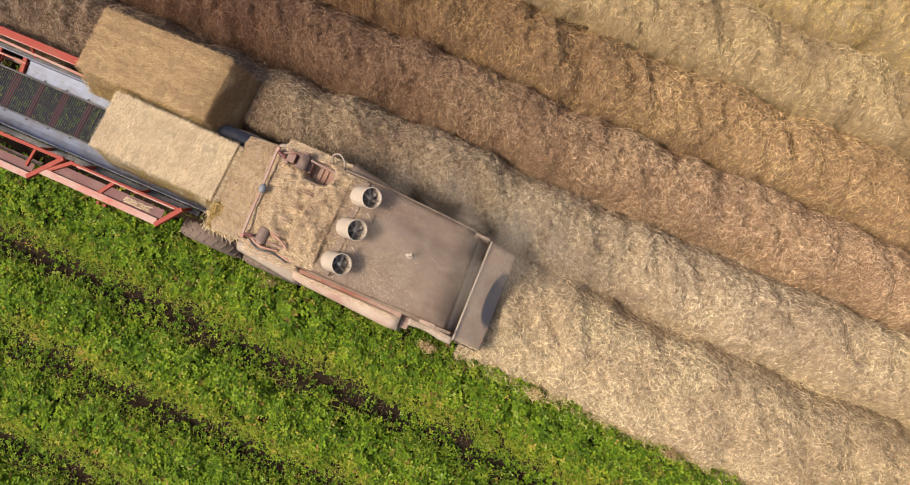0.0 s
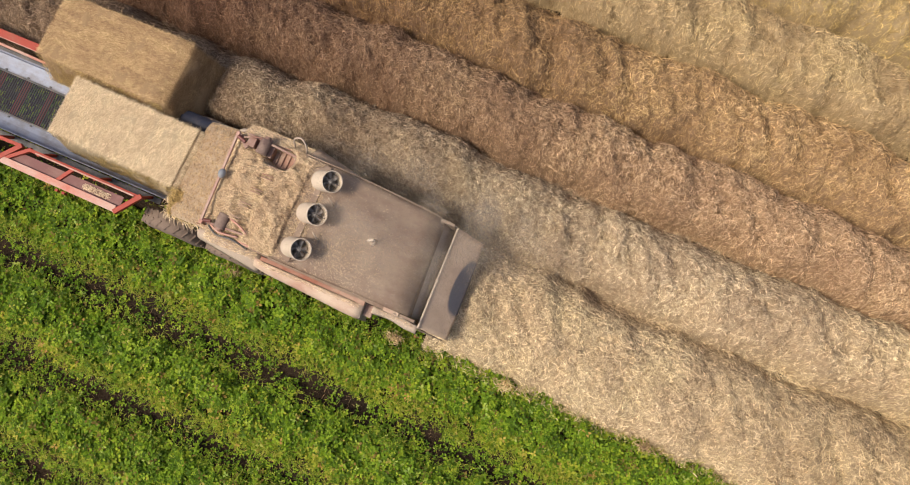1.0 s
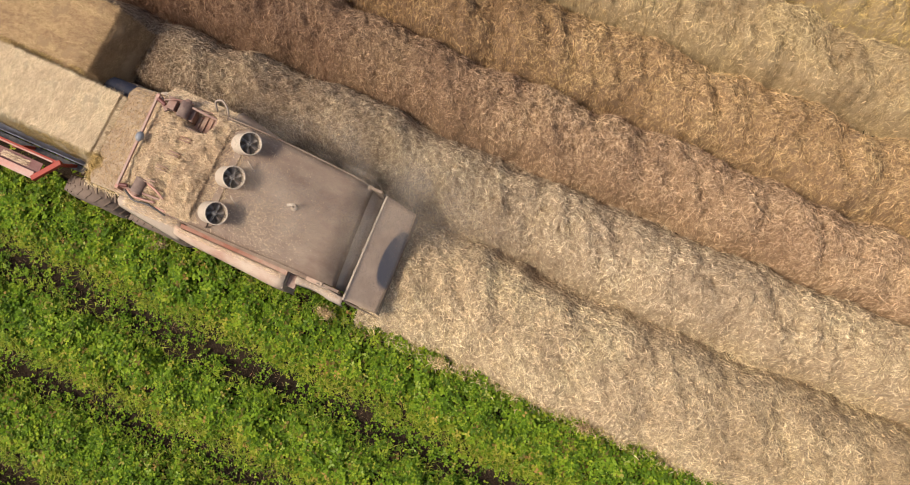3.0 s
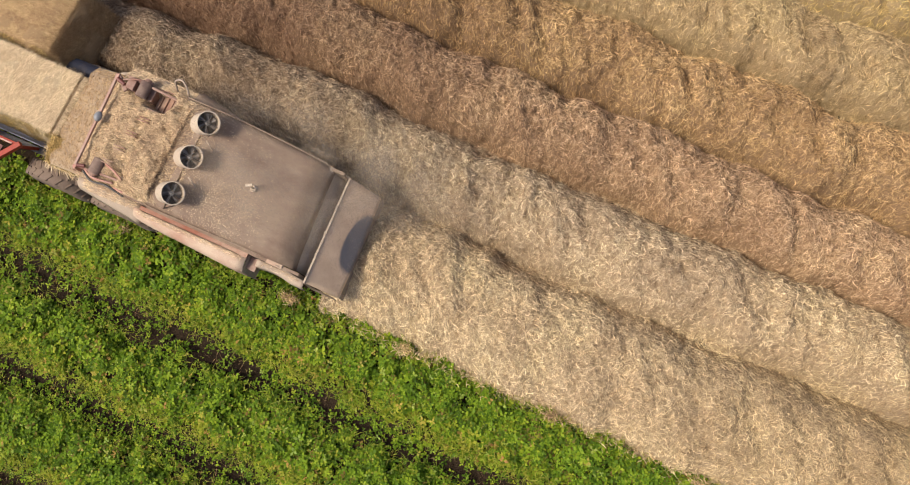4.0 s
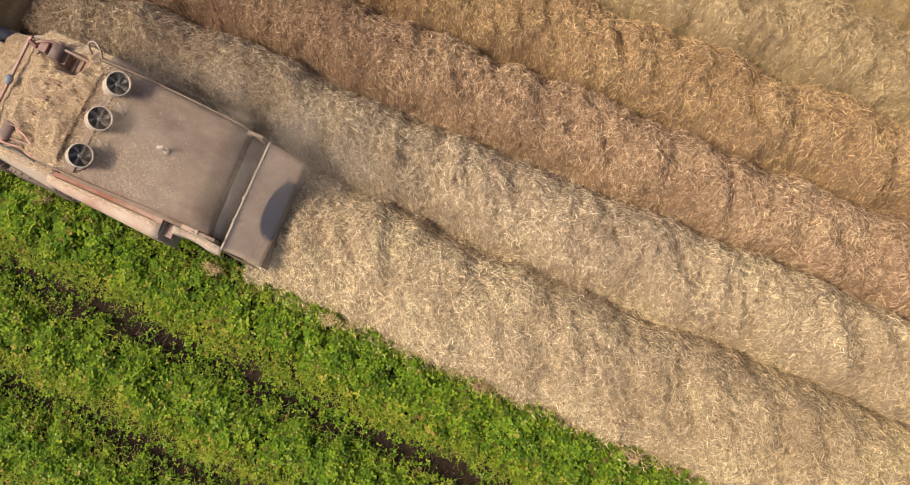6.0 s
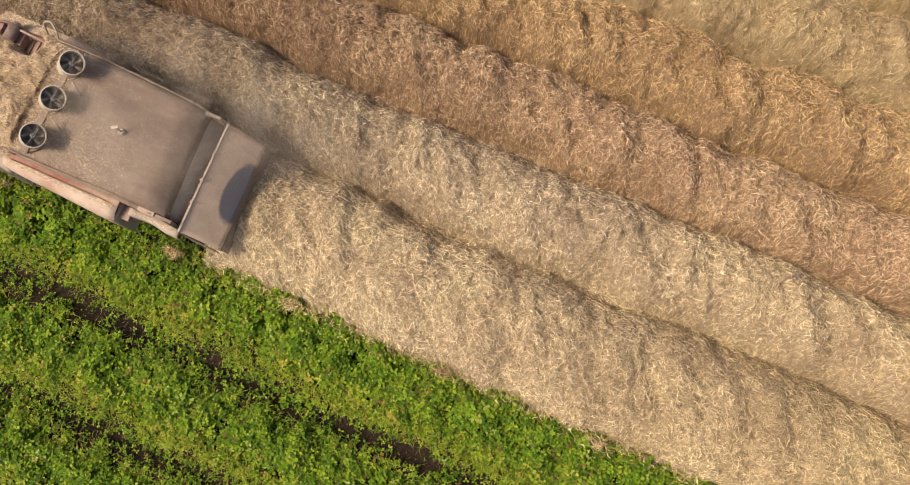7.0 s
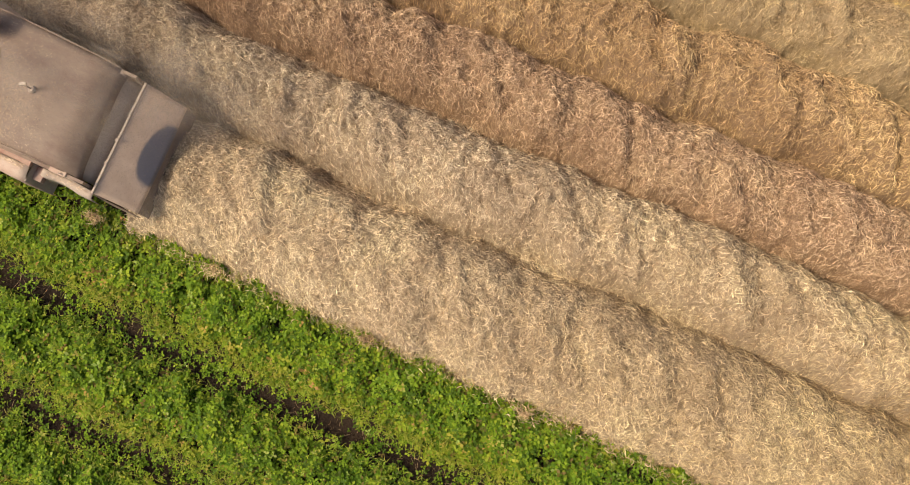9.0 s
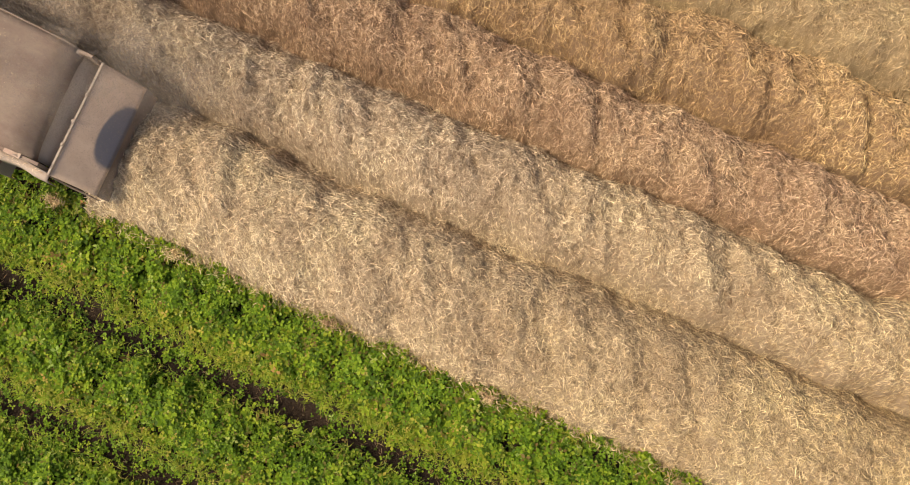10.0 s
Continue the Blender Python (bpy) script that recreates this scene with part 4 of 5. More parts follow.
mpart("fan_carrier", beam((-1.93, -0.84, 2.06), (-1.93, 0.62, 2.06), 0.10, 0.05), M_HOOD, bevel=0.01)

# hopper with its feed bar, motors and side skirts
mpart("hopper_wall", sheet([[(-3.40, 0.60, 1.75), (-3.40, 0.64, 0.7)], [(-2.30, 0.66, 1.95), (-2.30, 0.66, 0.7)]], 0.014), M_RUST)
mpart("hopper_wall", sheet([[(-3.42, -0.84, 1.75), (-3.42, -0.84, 0.7)], [(-2.30, -0.88, 1.90), (-2.30, -0.88, 0.7)]], 0.014), M_RUST)
mpart("hopper_floor", sheet([[(-4.02, y, 0.74) for y in (-0.84, 0.60)], [(-3.3, y, 1.15) for y in (-0.84, 0.60)], [(-2.3, y, 1.55) for y in (-0.86, 0.62)]], 0.014), M_RUST)
mpart("feed_bar", beam((-3.305, -0.80, 1.955), (-3.365, 0.57, 1.955), 0.036, 0.045), M_BAR, "thin faded red cross bar", bevel=0.008)
mpart("bar_post", beam((-3.30, -0.80, 1.10), (-3.30, -0.80, 1.98), 0.05, 0.05), M_PALE_RED, bevel=0.006)
mpart("bar_post", beam((-3.36, 0.57, 1.10), (-3.36, 0.57, 1.98), 0.05, 0.05), M_PALE_RED, bevel=0.006)
knob = bmesh.new()
bmesh.ops.create_uvsphere(knob, u_segments=20, v_segments=12, radius=0.065, matrix=Matrix.Translation((-3.30, -0.06, 2.03)) @ Matrix.Diagonal((0.85, 1.1, 0.9, 1)))
mpart("sensor_head", knob, M_KNOB, "small grey rounded sensor", smooth=True)
mpart("sensor_stem", rod((-3.32, -0.06, 1.96), (-3.30, -0.06, 2.01), 0.02, sides=10), M_DARK)
for y, x in ((0.53, -2.93), (-0.68, -3.02)):
    s = 1 if y > 0 else -1
    mot = mpart("drive_motor", rod((x, y - 0.11, 1.96), (x, y + 0.11, 1.96), 0.085, sides=24), M_MOTOR, "dark dusty drive motor", bevel=0.012)
    part("end_cap", rod((x, y + s * 0.11, 1.96), (x, y + s * 0.16, 1.96), 0.06, 0.04, 18), M_RUST, mot, "rusty red end cap")
    part("mount", box((x - 0.13, y - 0.10, 1.70), (x + 0.13, y + 0.10, 1.885)), M_RUST, mot, "rusty red bracket", bevel=0.01)
    mpart("frame_bar", beam((x - 0.30, y + s * 0.10, 1.93), (x + 0.62, y + s * 0.04, 1.985), 0.03, 0.035), M_RUST, bevel=0.006)
mpart("frame_bar", beam((-3.38, 0.60, 1.93), (-3.15, 0.42, 1.97), 0.05, 0.04), M_RUST, bevel=0.006)
mpart("hose_fitting", rod((-3.33, 0.53, 1.985), (-3.20, 0.49, 1.985), 0.032, 0.026, 12), M_PAN, "dull red hose fitting", bevel=0.006)
mpart("hose_fitting", rod((-3.27, -0.77, 1.985), (-3.16, -0.74, 1.985), 0.028, 0.024, 12), M_PAN, "dull red hose fitting", bevel=0.006)
mpart("inlet_box", box((-2.80, 0.31, 1.50), (-2.43, 0.62, 1.72)), M_GUTTER, "open dark inlet beside the straw", bevel=0.01)
mpart("inlet_frame", beam((-2.78, 0.30, 2.00), (-2.42, 0.30, 2.02), 0.03, 0.04), M_RUST, bevel=0.006)
mpart("inlet_frame", beam((-2.42, 0.30, 2.02), (-2.42, 0.62, 1.98), 0.03, 0.04), M_RUST, bevel=0.006)
for y, x in ((0.13, -2.66), (-0.11, -2.72), (-0.35, -2.78), (-0.58, -2.84)):
    for d in (-0.022, 0.022):
        mpart("tine", beam((x - 0.07, y + d, 2.13), (x + 0.10, y + d, 2.16), 0.009, 0.05), M_GUTTER)
mpart("hydraulic_hose", hose([(-2.55, 0.72, 1.85), (-2.56, 0.80, 2.02), (-2.46, 0.84, 2.06), (-2.36, 0.76, 2.0), (-2.36, 0.68, 1.85)], 0.014), M_TRIM, "pale looped hydraulic hose", smooth=True)
mpart("hydraulic_hose", hose([(-3.20, -0.80, 1.9), (-3.05, -0.88, 1.86), (-2.80, -0.86, 1.92), (-2.55, -0.90, 1.85)], 0.014), M_DARK, smooth=True)
mpart("hydraulic_hose", hose([(-3.25, 0.55, 1.98), (-3.05, 0.62, 2.02), (-2.85, 0.66, 1.95)], 0.014), M_RUST, smooth=True)

# mudguards and skirts beside the hopper
flare_rows = []
for i in range(11):
    f = i / 10
    x, out = -2.26 + 1.15 * f, 0.20 * (1 - f) ** 1.2
    flare_rows.append([(x, 0.655, 1.93 - 0.06 * f), (x, 0.67 + 0.6 * out, 1.86 - 0.06 * f), (x, 0.67 + out, 1.70), (x, 0.665 + out, 1.35)])
mpart("side_flare", sheet(flare_rows, 0.012), M_HOOD, "rusty brown plate tapering along the roof", smooth=True)
for x in (-2.74, -2.66, -2.58, -2.50):
    mpart("inlet_bar", beam((x, 0.32, 1.735), (x, 0.61, 1.735), 0.014, 0.02), M_RUST)
mg = []
for i in range(17):
    f = i / 16
    x = -3.48 + 1.04 * f
    arch = 1 - (2 * f - 1) ** 2
    yo = -1.02 - 0.115 * f
    mg.append([(x, -0.86, 1.38 + 0.14 * arch), (x, -0.95, 1.37 + 0.13 * arch), (x, yo + 0.02, 1.27 + 0.13 * arch), (x, yo, 1.16 + 0.12 * arch)])
mpart("mudguard", sheet(mg, 0.012), M_TRIM, "pale curved mudguard over the tyre", smooth=True)
sk = []
for i in range(13):
    f = i / 12
    x = -3.40 + 1.24 * f
    arch = math.sin(math.pi * min(1, max(0, f)))
    sk.append([(x, 0.64, 1.86), (x, 0.70 + 0.11 * arch, 1.74), (x, 0.72 + 0.14 * arch, 1.40), (x, 0.72 + 0.10 * arch, 0.9)])
mpart("hopper_skirt", sheet(sk, 0.012), M_TRIM, "rounded side skirt strewn with straw", smooth=True)


def wheel(x, y, z, r, w):
    """A lugged farm tyre on a dished rim, its axle along y."""
    prof = [(-w / 2, r * 0.58), (-w / 2 - 0.012, r * 0.76), (-w / 2 + 0.01, r * 0.93), (-w / 2 + 0.05, r), (w / 2 - 0.05, r), (w / 2 - 0.01, r * 0.93), (w / 2 + 0.012, r * 0.76), (w / 2, r * 0.58)]
    wh = mpart("wheel", ring((x, y, z), (0, 1, 0), [(-w * 0.4, 0.05), (-w * 0.4, r * 0.6), (w * 0.4, r * 0.6), (w * 0.4, 0.05)], 40), M_RUST, "dusty red steel rim")
    part("tyre", ring((x, y, z), (0, 1, 0), prof, 48), M_RUBBER, wh, "dust-caked black lugged tyre", smooth=True)
    for q in range(22):
        for s in (-1, 1):
            a = 2 * math.pi * (q + (0.5 if s > 0 else 0)) / 22
            c = Vector((math.cos(a), 0, math.sin(a)))
            t = Vector((-math.sin(a), 0, math.cos(a)))
            p = Vector((x, y, z)) + c * (r + 0.004)
            part("lug", beam(p + Vector((0, s * 0.01, 0)), p + Vector((0, s * (w / 2 - 0.02), 0)) + t * 0.06 - c * 0.012, 0.03, 0.022), M_RUBBER, wh)
    return wh


for x in (-4.08, -2.98):
    for y in (-0.99, 0.62):
        wheel(x, y, 0.585, 0.51, 0.27)

# added navy sheet over the tyre, stands in for shade behind the bale
nf = []
for i in range(13):
    f = i / 12
    x = -4.62 + 1.16 * f
    arch = 1 - (2 * f - 1) ** 2
    nf.append([(x, 0.50, 1.10 + 0.08 * arch), (x, 0.62, 1.10 + 0.08 * arch), (x, 0.72, 1.03 + 0.07 * arch), (x, 0.75, 0.90 + 0.06 * arch)])
mpart("shade_sheet", sheet(nf, 0.012), M_SHADE_NAVY, "dark navy sheet under straw dust, added in place of shade", smooth=True)

# loading bed in front: rails, side plates, chain slats
def bz(x, up=0.0):
    """Height of the loading bed, which falls towards the front."""
    return 0.74 + 0.075 * (x + 4.0) + up


X0, X1 = -9.9, -4.1
def rail(name, xa, ya, ua, xb, yb, ub, w, h, mat, label="", bevel=0.008):
    return mpart(name, beam((xa, ya, bz(xa, ua)), (xb, yb, bz(xb, ub)), w, h), mat, label, bevel=bevel)


for s, yi, yo in ((1, 0.225, 0.48), (-1, -0.405, -0.65)):
    rows = []
    for i in range(12):
        x = (-8.2 if s > 0 else X0) * (1 - i / 11) + X1 * i / 11
        rows.append([(x, yi, bz(x, 0.0)), (x, yi + 0.5 * (yo - yi), bz(x, 0.015)), (x, yo, bz(x, 0.05)), (x, yo + 0.012 * s, bz(x, 0.16))])
    mpart("trough_plate", sheet(rows, 0.006), M_GALV, "scuffed bare metal side plate")
    rail("plate_edge", X0, yo + 0.012 * s, 0.165, X1, yo + 0.012 * s, 0.165, 0.022, 0.022, M_GALV)
    rail("chain_guide", X0, yi, 0.02, X1, yi, 0.02, 0.03, 0.03, M_DARK)
    for i in range(9):
        x = -9.5 + 0.42 * i
        mpart("guide_bolt", rod((x, yi + 0.035 * s, bz(x, 0.0)), (x, yi + 0.035 * s, bz(x, 0.035)), 0.016, sides=8), M_DARK)
slat_bm = beam((0, -0.395, 0), (0, 0.215, 0), 0.014, 0.018)
slat = mpart("conveyor_slat", slat_bm, M_SLAT)
slat.location = (X0 + 0.05, 0, bz(X0 + 0.05, -0.005))
slat_mesh = slat.data
x = X0 + 0.05 + 0.040
while x < -6.0:
    c = new("conveyor_slat", slat_mesh)
    c.parent = spreader
    c.matrix_parent_inverse = spreader_inverse
    c.location = (x, 0, bz(x, -0.005))
    x += 0.040
x = -9.7
while x < -4.3:
    rail("cross_member", x, -0.62, -0.05, x, 0.45, -0.05, 0.10, 0.05, M_RED)
    x += 0.46

# rail on the straw side
rail("upper_rail", X0, 0.685, 0.52, -7.12, 0.70, 0.50, 0.125, 0.07, M_RED, "orange-red painted steel rail")
rail("rail_lip", X0, 0.628, 0.53, -7.14, 0.643, 0.51, 0.02, 0.05, M_PALE_RED, bevel=0.004)
rail("middle_rail", X0, 0.585, 0.36, -6.90, 0.56, 0.22, 0.04, 0.05, M_PALE_RED)
for x in (-8.25, -8.74):
    rail("frame_member", x, 0.24, 0.05, x - 0.03, 0.50, 0.08, 0.07, 0.06, M_RED)
rail("frame_edge", X0, 0.40, 0.10, -8.22, 0.40, 0.10, 0.03, 0.03, M_PALE_RED)
rail("lower_rail", X0, 0.535, 0.24, -6.70, 0.52, 0.16, 0.05, 0.04, M_DARK)
rail("end_brace", -7.12, 0.70, 0.50, -6.84, 0.49, 0.18, 0.05, 0.05, M_RED)
for x in (-9.2, -8.1):
    rail("rail_post", x, 0.69, 0.46, x + 0.05, 0.52, 0.16, 0.04, 0.04, M_RED)
    rail("rail_foot", x, 0.52, 0.16, x, 0.50, -0.06, 0.05, 0.05, M_RED)
# platform under the side bale
for x in (-6.8, -6.0, -5.2, -4.75):
    rail("platform_arm", x, 0.44, -0.16, x, 1.50, -0.20, 0.06, 0.06, M_RUST)
rail("platform_beam", -7.0, 1.46, -0.13, -4.62, 1.46, -0.12, 0.07, 0.06, M_RUST)
rail("platform_beam", -7.0, 0.74, -0.13, -4.62, 0.74, -0.12, 0.07, 0.06, M_RUST)

# rails on the crop side: two overlapping frames
rail("inner_rail", X0, -0.865, 0.62, -6.62, -0.815, 0.62, 0.055, 0.07, M_RED, "orange-red painted steel rail")
rail("outer_rail", X0, -1.25, 0.62, -6.98, -1.265, 0.62, 0.10, 0.07, M_PALE_RED, "sun-bleached red steel rail")
rail("end_brace", -6.58, -0.80, 0.64, -7.0, -1.29, 0.64, 0.075, 0.08, M_RED)
rail("inner_rail", -6.40, -0.82, 0.66, -4.47, -0.82, 0.72, 0.05, 0.07, M_RED)
# the rail's bright highlight, added as a thin pale strip
rail("inner_rail_highlight", -6.30, -0.835, 0.705, -4.55, -0.835, 0.765, 0.022, 0.012, M_PALE_RED, bevel=0.003)
rail("outer_rail", -6.84, -1.115, 0.62, -4.73, -1.12, 0.72, 0.105, 0.08, M_PALE_RED, "sun-bleached red steel rail")
rail("end_brace", -4.45, -0.79, 0.72, -4.74, -1.17, 0.72, 0.075, 0.08, M_RED)
rail("end_brace", -6.40, -0.80, 0.66, -6.78, -1.10, 0.62, 0.06, 0.07, M_RED)
rail("mid_brace", -5.62, -0.80, 0.68, -5.82, -1.10, 0.66, 0.06, 0.06, M_RED)
rail("pan", X0, -1.13, 0.58, -7.0, -1.14, 0.58, 0.15, 0.012, M_PAN, "dull red pan strewn with dust", bevel=0.0)
rail("pan", -6.72, -0.995, 0.61, -4.70, -0.995, 0.70, 0.17, 0.012, M_PAN, "dull red pan between the rails", bevel=0.0)
rail("lower_rail", X0, -0.73, 0.08, -4.4, -0.73, 0.06, 0.09, 0.05, M_DARK)
rail("lower_rail", X0, -1.02, 0.36, -7.0, -1.02, 0.38, 0.05, 0.05, M_RUST)
for x in (-9.3, -8.2, -7.1, -6.3, -5.3, -4.55):
    rail("rail_post", x, -0.84, 0.62, x - 0.02, -0.70, 0.0, 0.045, 0.045, M_RED)
    if x < -7:
        rail("rail_arm", x, -0.84, 0.60, x - 0.02, -1.14, 0.60, 0.045, 0.045, M_RED)
for x in (-9.6, -5.0):
    rail("bed_beam", x, -0.72, -0.16, x, 0.52, -0.16, 0.07, 0.07, M_RUST)
rail("bed_girder", X0, -0.60, -0.20, -4.0, -0.60, -0.20, 0.08, 0.12, M_RUST)
rail("bed_girder", X0, 0.42, -0.20, -4.0, 0.42, -0.20, 0.08, 0.12, M_RUST)
for x in (-5.78, -5.66):
    mpart("marker_plate", box((x - 0.03, -1.23, bz(x, 0.50)), (x + 0.02, -1.19, bz(x, 0.60))), M_RED, bevel=0.004)

for a, b, c in (((-3.16, -0.78, 1.93), (-2.98, -0.84, 2.0), (-2.72, -0.80, 1.95)), ((-2.92, -0.60, 1.98), (-2.72, -0.66, 2.02), (-2.52, -0.78, 1.96)), ((-2.70, -0.84, 1.90), (-2.55, -0.86, 1.98), (-2.40, -0.84, 1.93))):
    mpart("hydraulic_hose", hose([a, b, c], 0.016), M_PALE_RED, "faded red hose", smooth=True)
mpart("valve_block", box((-2.66, -0.80, 1.84), (-2.50, -0.66, 1.97)), M_PINK, bevel=0.012)
mpart("valve_block", box((-3.18, 0.46, 1.86), (-3.06, 0.60, 2.0)), M_RUST, bevel=0.012)

# ---------------------------------------------------------------- straw on the machine
def heap_height(x, y):
    f = np.clip((x + 4.0) / 1.9, 0, 1)
    z = 1.47 + 0.53 * np.clip(f * 1.9, 0, 1) ** 0.9 + 0.09 * np.clip((f - 0.45) / 0.55, 0, 1)
    edge = np.clip((np.abs(y - CY) - 0.60) / 0.24, 0, 1)
    hole = np.exp(-(((x + 2.63) / 0.20) ** 2 + ((y - 0.47) / 0.15) ** 2) ** 2) * 0.46
    dip = np.exp(-(((x + 2.95) / 0.26) ** 2 + ((np.abs(y - CY) - 0.62) / 0.18) ** 2)) * 0.13
    lump = 0.14 * fbm(x * 3.4, y * 3.4, 5, 4) + 0.05 * fbm(x * 11, y * 11, 3, 2) + 0.03 * np.abs(vnoise(x * 3, y * 11, 3))
    lump = lump * (0.3 + 0.7 * np.clip((x + 3.4) / 0.35, 0, 1)) + 0.06 * np.exp(-((x + 2.42) / 0.22) ** 2)
    return z - 0.20 * edge ** 1.5 + lump - hole - dip


def loose_heap():
    xs, ys = np.arange(-4.0, -2.125, 0.03), np.linspace(-0.87, 0.67, 52)
    gx, gy = np.meshgrid(xs, ys, indexing="ij")
    # the rear edge of the heap is ragged and a little oblique
    gx = gx + np.clip((gx + 2.6) / 0.5, 0, 1) * (0.05 * fbm(gy * 4, gy * 0, 1, 3) + 0.06 * (gy - CY) / 0.8 - 0.08)
    z = heap_height(gx, gy)
    top = np.stack([gx, gy, z], axis=-1)
    low = top.copy()
    low[..., 2] = np.minimum(z - 0.10, np.where(gx > -2.5, 2.03, z - 0.10))
    n = top.shape[0] * top.shape[1]
    verts = np.concatenate([top.reshape(-1, 3), low.reshape(-1, 3)])
    f = grid_faces(len(xs), len(ys))
    idx = np.arange(n).reshape(len(xs), len(ys))
    rim = np.concatenate([idx[:, 0], idx[-1, 1:], idx[-2::-1, -1], idx[0, -2:0:-1]])
    nxt = np.roll(rim, -1)
    wall = np.stack([rim, nxt, nxt + n, rim + n], axis=1)
    ob = new("straw_heap", raw_mesh("straw_heap", verts, np.concatenate([f, f[:, ::-1] + n, wall]), 4, M_HEAP, False))
    tagged(ob, "loose golden straw heaped in the hopper", "straw", kind="stuff")
    n = 60000
    x, y = rng.uniform(-4.0, -2.16, n), rng.uniform(-0.87, 0.68, n)
    keep = rng.random(n) < np.where(x < -3.36, 0.0, np.where(x < -2.72 + 0.08 * fbm(y * 4, y * 0, 2, 3), 0.6, 1.0))
    keep &= (np.abs(x + 2.62) > 0.19) | (np.abs(y - 0.47) > 0.16)
    x, y, n = x[keep], y[keep], int(keep.sum())
    turn = rng.normal(0.0, 0.65, n)
    pts, side = stalks_on(x, y, lambda a, b: heap_height(a, b) + 0.004, 0.085, 0.0018, 0.014, turn)
    data_part("loose_straw", ribbon_mesh("loose_straw", pts, side, M_HEAP_STALK), ob, "", "stuff")
    # fine chaff on the dusty slope in front of the bar
    n = 9000
    x, y = rng.uniform(-4.0, -3.34, n), rng.uniform(-0.86, 0.66, n)
    pts, side = stalks_on(x, y, lambda a, b: heap_height(a, b) + 0.003, 0.045, 0.0016, 0.008)
    data_part("chaff", ribbon_mesh("chaff", pts, side, M_BALE_GOLD), ob, "fine brownish chaff", "stuff")
    # a torn tuft at the bale's rear corner
    n = 2600
    x = -3.98 + 0.42 * rng.random(n) ** 1.6
    y = -0.50 - 0.36 * rng.random(n)
    pts, side = stalks_on(x, y, lambda a, b: 1.52 - 0.25 * (a + 4.0) - 0.55 * np.clip(-0.62 - b, 0, 1) + 0.05 * fbm(a * 7, b * 7, 2, 2), 0.17, 0.002, 0.06, rng.normal(-0.5, 0.7, n), 4, 0.5)
    data_part("loose_straw", strand_mesh("loose_straw", pts, side, M_DEEP), ob, "torn golden straw tuft", "stuff")
    # stalks hanging down over the sides of the feed
    n = 1100
    x = rng.uniform(-4.15, -3.3, n)
    y = -0.62 - 0.28 * rng.random(n) ** 1.5
    pts = np.empty((n, 3, 3))
    a = rng.normal(-0.3, 1.3, n)
    for s in range(3):
        pts[:, s] = np.stack([x + np.cos(a) * 0.06 * s, y + np.sin(a) * 0.05 * s, 1.45 + 0.3 * (x + 4) - 1.0 * (-0.62 - y) - 0.04 * s + 0.03 * rng.random(n)], axis=1)
    side = np.stack([-np.sin(a), np.cos(a), np.full(n, 0.3)], axis=1) * 0.003
    data_part("loose_straw", ribbon_mesh("loose_straw", pts, side, M_BALE), ob, "", "stuff")
    return ob


loose_heap()


def roof_chaff():
    """A scatter of chaff stuck to the roof between the fans and the latch."""
    n = 12000
    x = rng.uniform(-2.1, -0.5, n)
    y = CY + rng.uniform(-0.76, 0.76, n)
    keep = rng.random(n) < np.clip(0.10 + 0.9 * np.exp(-(((x + 1.25) / 0.4) ** 2 + ((y + 0.55) / 0.35) ** 2)) - 0.15 * (x + 1.2), 0, 1)
    x, y = x[keep], y[keep]

    def h(a, b):
        f = np.clip((a + 2.32) / 1.98, 0, 1)
        u = np.clip((b - CY) / 0.78, -1, 1)
        return 2.074 - 0.05 * f - 0.15 * np.clip((f - 0.4) / 0.6, 0, 1) ** 1.6 - 0.07 * np.abs(u) ** 4 + 0.006
    pts, side = stalks_on(x, y, h, 0.03, 0.0014, 0.003)
    ob = new("chaff", ribbon_mesh("chaff", pts, side, M_HEAP_STALK))
    tagged(ob, "fine pale chaff lying on the roof plate", "straw", kind="stuff")
    # straw spilt from the hopper among the feet of the fans
    n = 3600
    x, y = -2.24 + 0.42 * rng.random(n) ** 1.8, CY + rng.uniform(-0.74, 0.74, n)
    pts, side = stalks_on(x, y, h, 0.075, 0.0019, 0.015, rng.normal(0.0, 0.8, n))
    data_part("loose_straw", ribbon_mesh("loose_straw", pts, side, M_HEAP_STALK), ob, "straw spilt round the fan feet", "stuff")


roof_chaff()


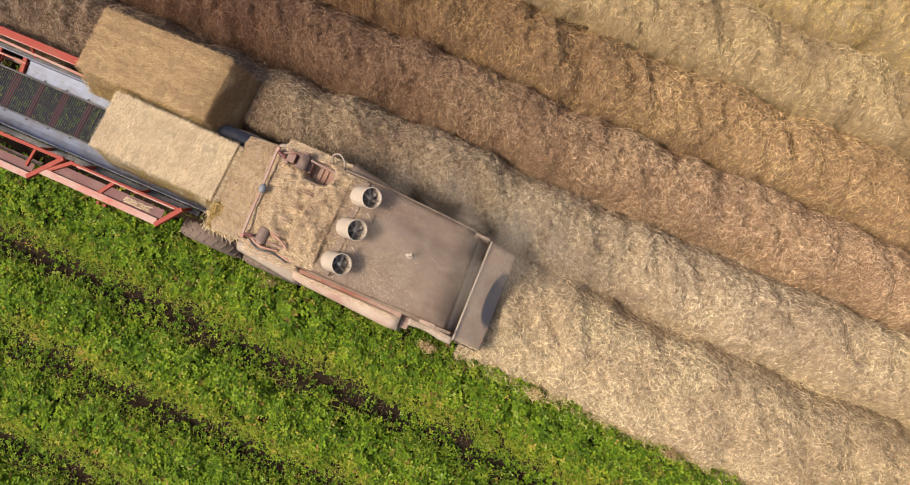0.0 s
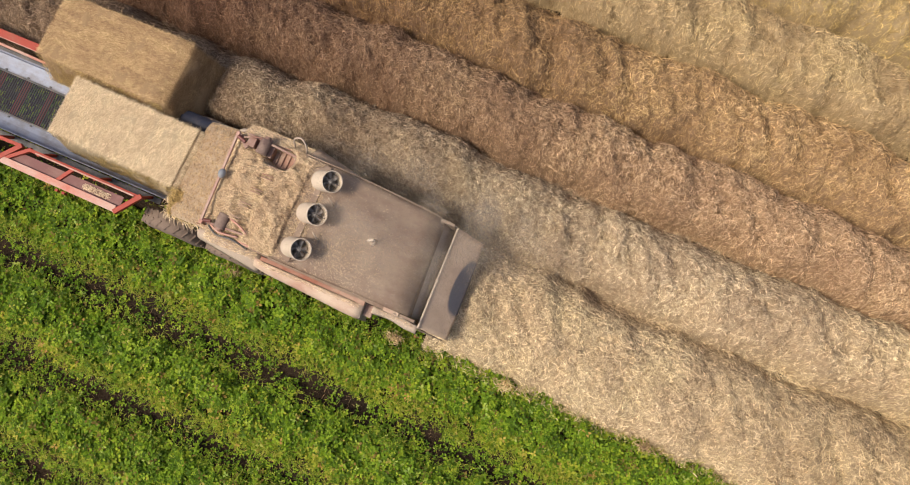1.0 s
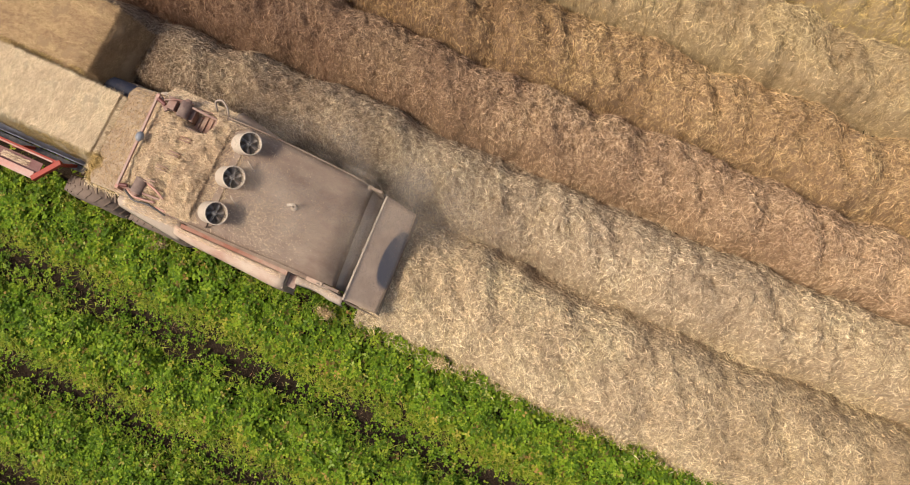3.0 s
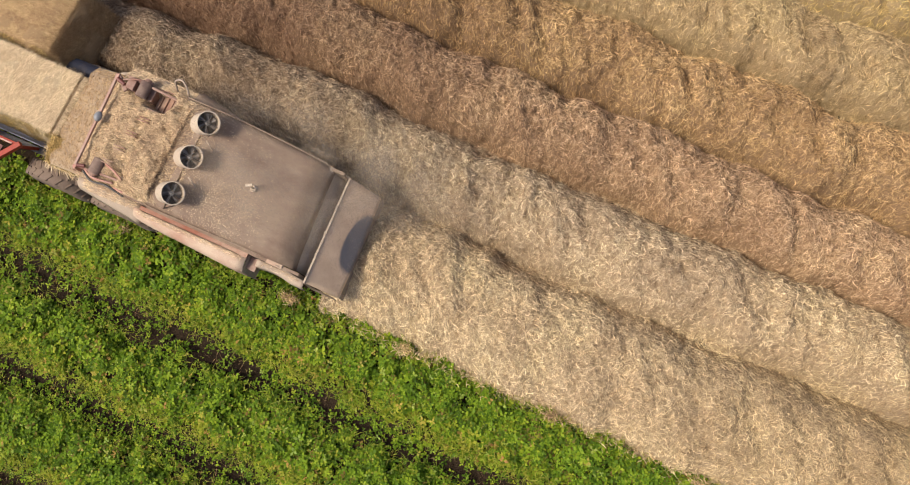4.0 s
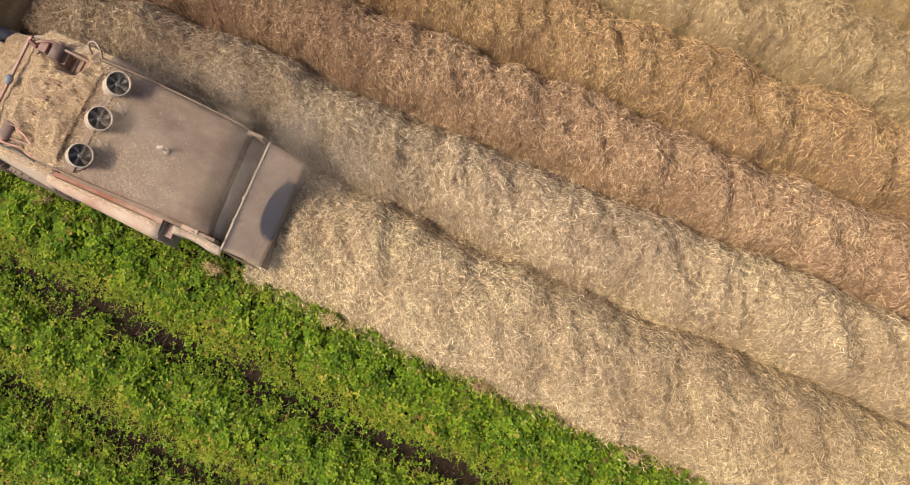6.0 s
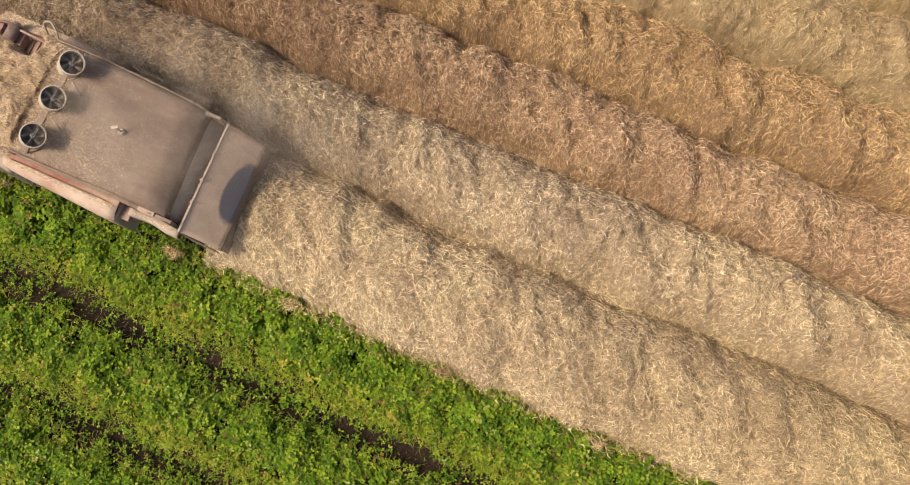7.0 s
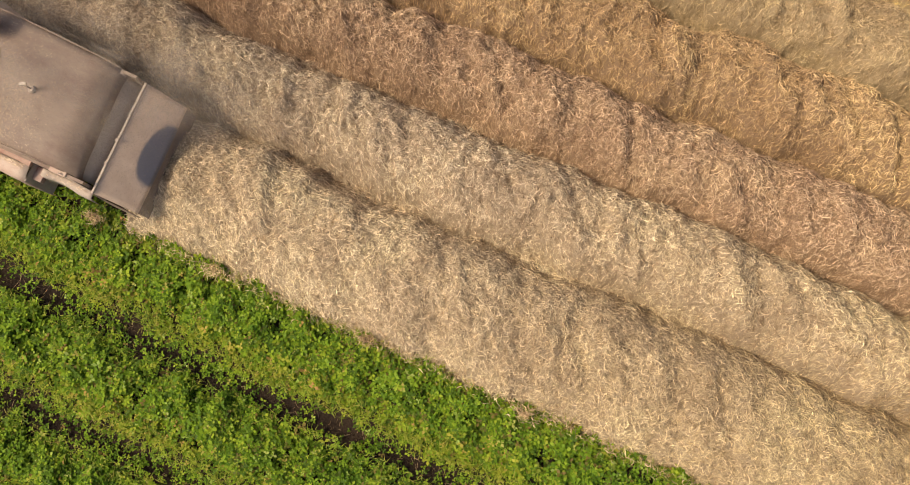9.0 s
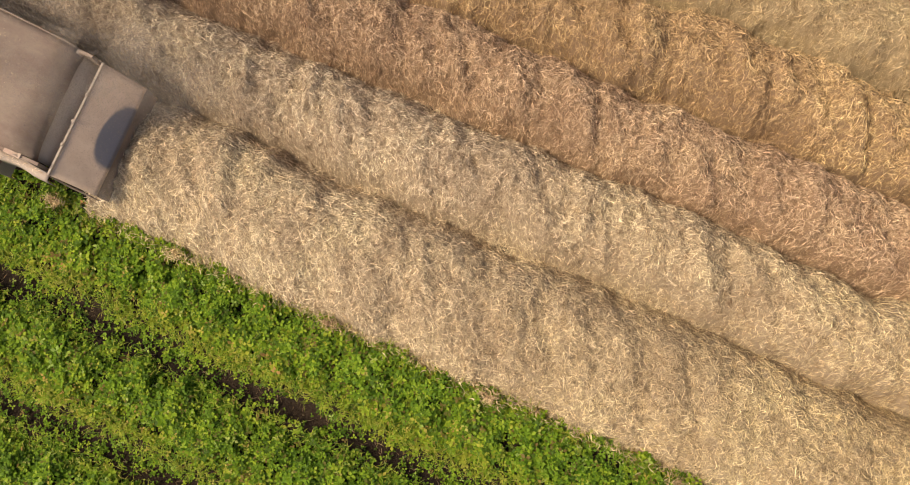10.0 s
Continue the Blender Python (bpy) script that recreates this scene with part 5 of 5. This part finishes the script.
def ledge_straw():
    """Chopped stalks caught on the side panel, the mudguards and the skirt."""
    X, Y, Z = [], [], []
    for n, x0, x1, y0, y1, z in ((500, -2.4, -0.8, -1.03, -0.97, 1.575), (700, -3.35, -2.5, -1.0, -0.87, 1.52), (60, -0.55, 0.0, -0.99, -0.91, 1.42), (420, -5.35, -4.9, -1.04, -0.95, 1.372), (4200, -3.3, -2.25, 0.60, 0.82, 1.85)):
        x = rng.uniform(x0, x1, n)
        y = rng.uniform(y0, y1, n)
        drop = np.where(y > 0, np.clip((y - 0.66) / 0.14, 0, 1) * 0.12, np.clip((-1.0 - y) / 0.06, 0, 1) * 0.03)
        if z == 1.52:
            drop = drop + 0.14 * ((x + 2.96) / 0.52) ** 2 + np.clip((-0.94 - y) / 0.06, 0, 1) * 0.07
        if z == 1.42:
            drop = drop + 0.1 * (x + 0.55) / 0.7 - 0.03
        X.append(x), Y.append(y), Z.append(z - drop)
    x, y, z = np.concatenate(X), np.concatenate(Y), np.concatenate(Z)
    n = len(x)
    a, ll = rng.normal(0, 0.8, n), rng.uniform(0.03, 0.09, n)
    pts = np.empty((n, 3, 3))
    for s in range(3):
        f = (s - 1) * 0.5
        pts[:, s] = np.stack([x + np.cos(a) * ll * f, y + np.sin(a) * ll * f * 0.6, z + 0.006 + 0.012 * rng.random(n)], axis=1)
    side = np.stack([-np.sin(a), np.cos(a), rng.normal(0, 0.5, n)], axis=1) * 0.0022
    ob = new("caught_straw", ribbon_mesh("caught_straw", pts, side, M_HEAP_STALK))
    tagged(ob, "chopped stalks caught on the machine's panels", "straw", kind="stuff")


ledge_straw()


def dust_cloud():
    """Fine chaff dust in the air, blown by the fans over the roof and off the tail."""
    X = []
    for n, c, r in ((70000, (-0.75, 0.05, 2.35), (0.62, 0.42, 0.16)), (50000, (-1.25, 0.10, 2.45), (0.35, 0.45, 0.12)), (60000, (0.15, 0.05, 1.75), (0.30, 0.50, 0.20)), (180000, (0.55, 0.92, 1.3), (0.72, 0.40, 0.22)), (80000, (-0.6, 0.98, 1.6), (0.8, 0.22, 0.2)), (16000, (0.6, -0.9, 0.95), (0.25, 0.2, 0.12))):
        p = rng.normal(0, 1, (n, 3)) * np.array(r) + np.array(c)
        puff = fbm(p[:, 0] * 2.6, p[:, 1] * 2.6, 4, 3)
        X.append(p[rng.random(n) < np.clip(0.5 + 1.3 * puff, 0.05, 1)])
    p = np.concatenate(X)
    f = np.clip((p[:, 0] + 2.32) / 1.98, 0, 1)
    p[:, 2] = np.maximum(p[:, 2], np.where((p[:, 0] < -0.1) & (np.abs(p[:, 1] - CY) < 0.85), 2.12 - 0.25 * f ** 2, 1.0))
    v = p[:, None, :] + rng.normal(0, 0.0058, (len(p), 3, 3))
    ob = new("dust_cloud", raw_mesh("dust_cloud", v.reshape(-1, 3), np.arange(len(p) * 3).reshape(-1, 3), 3, M_AIRBORNE))
    tagged(ob, "pale straw dust blowing off the machine", "dust", kind="stuff")


dust_cloud()
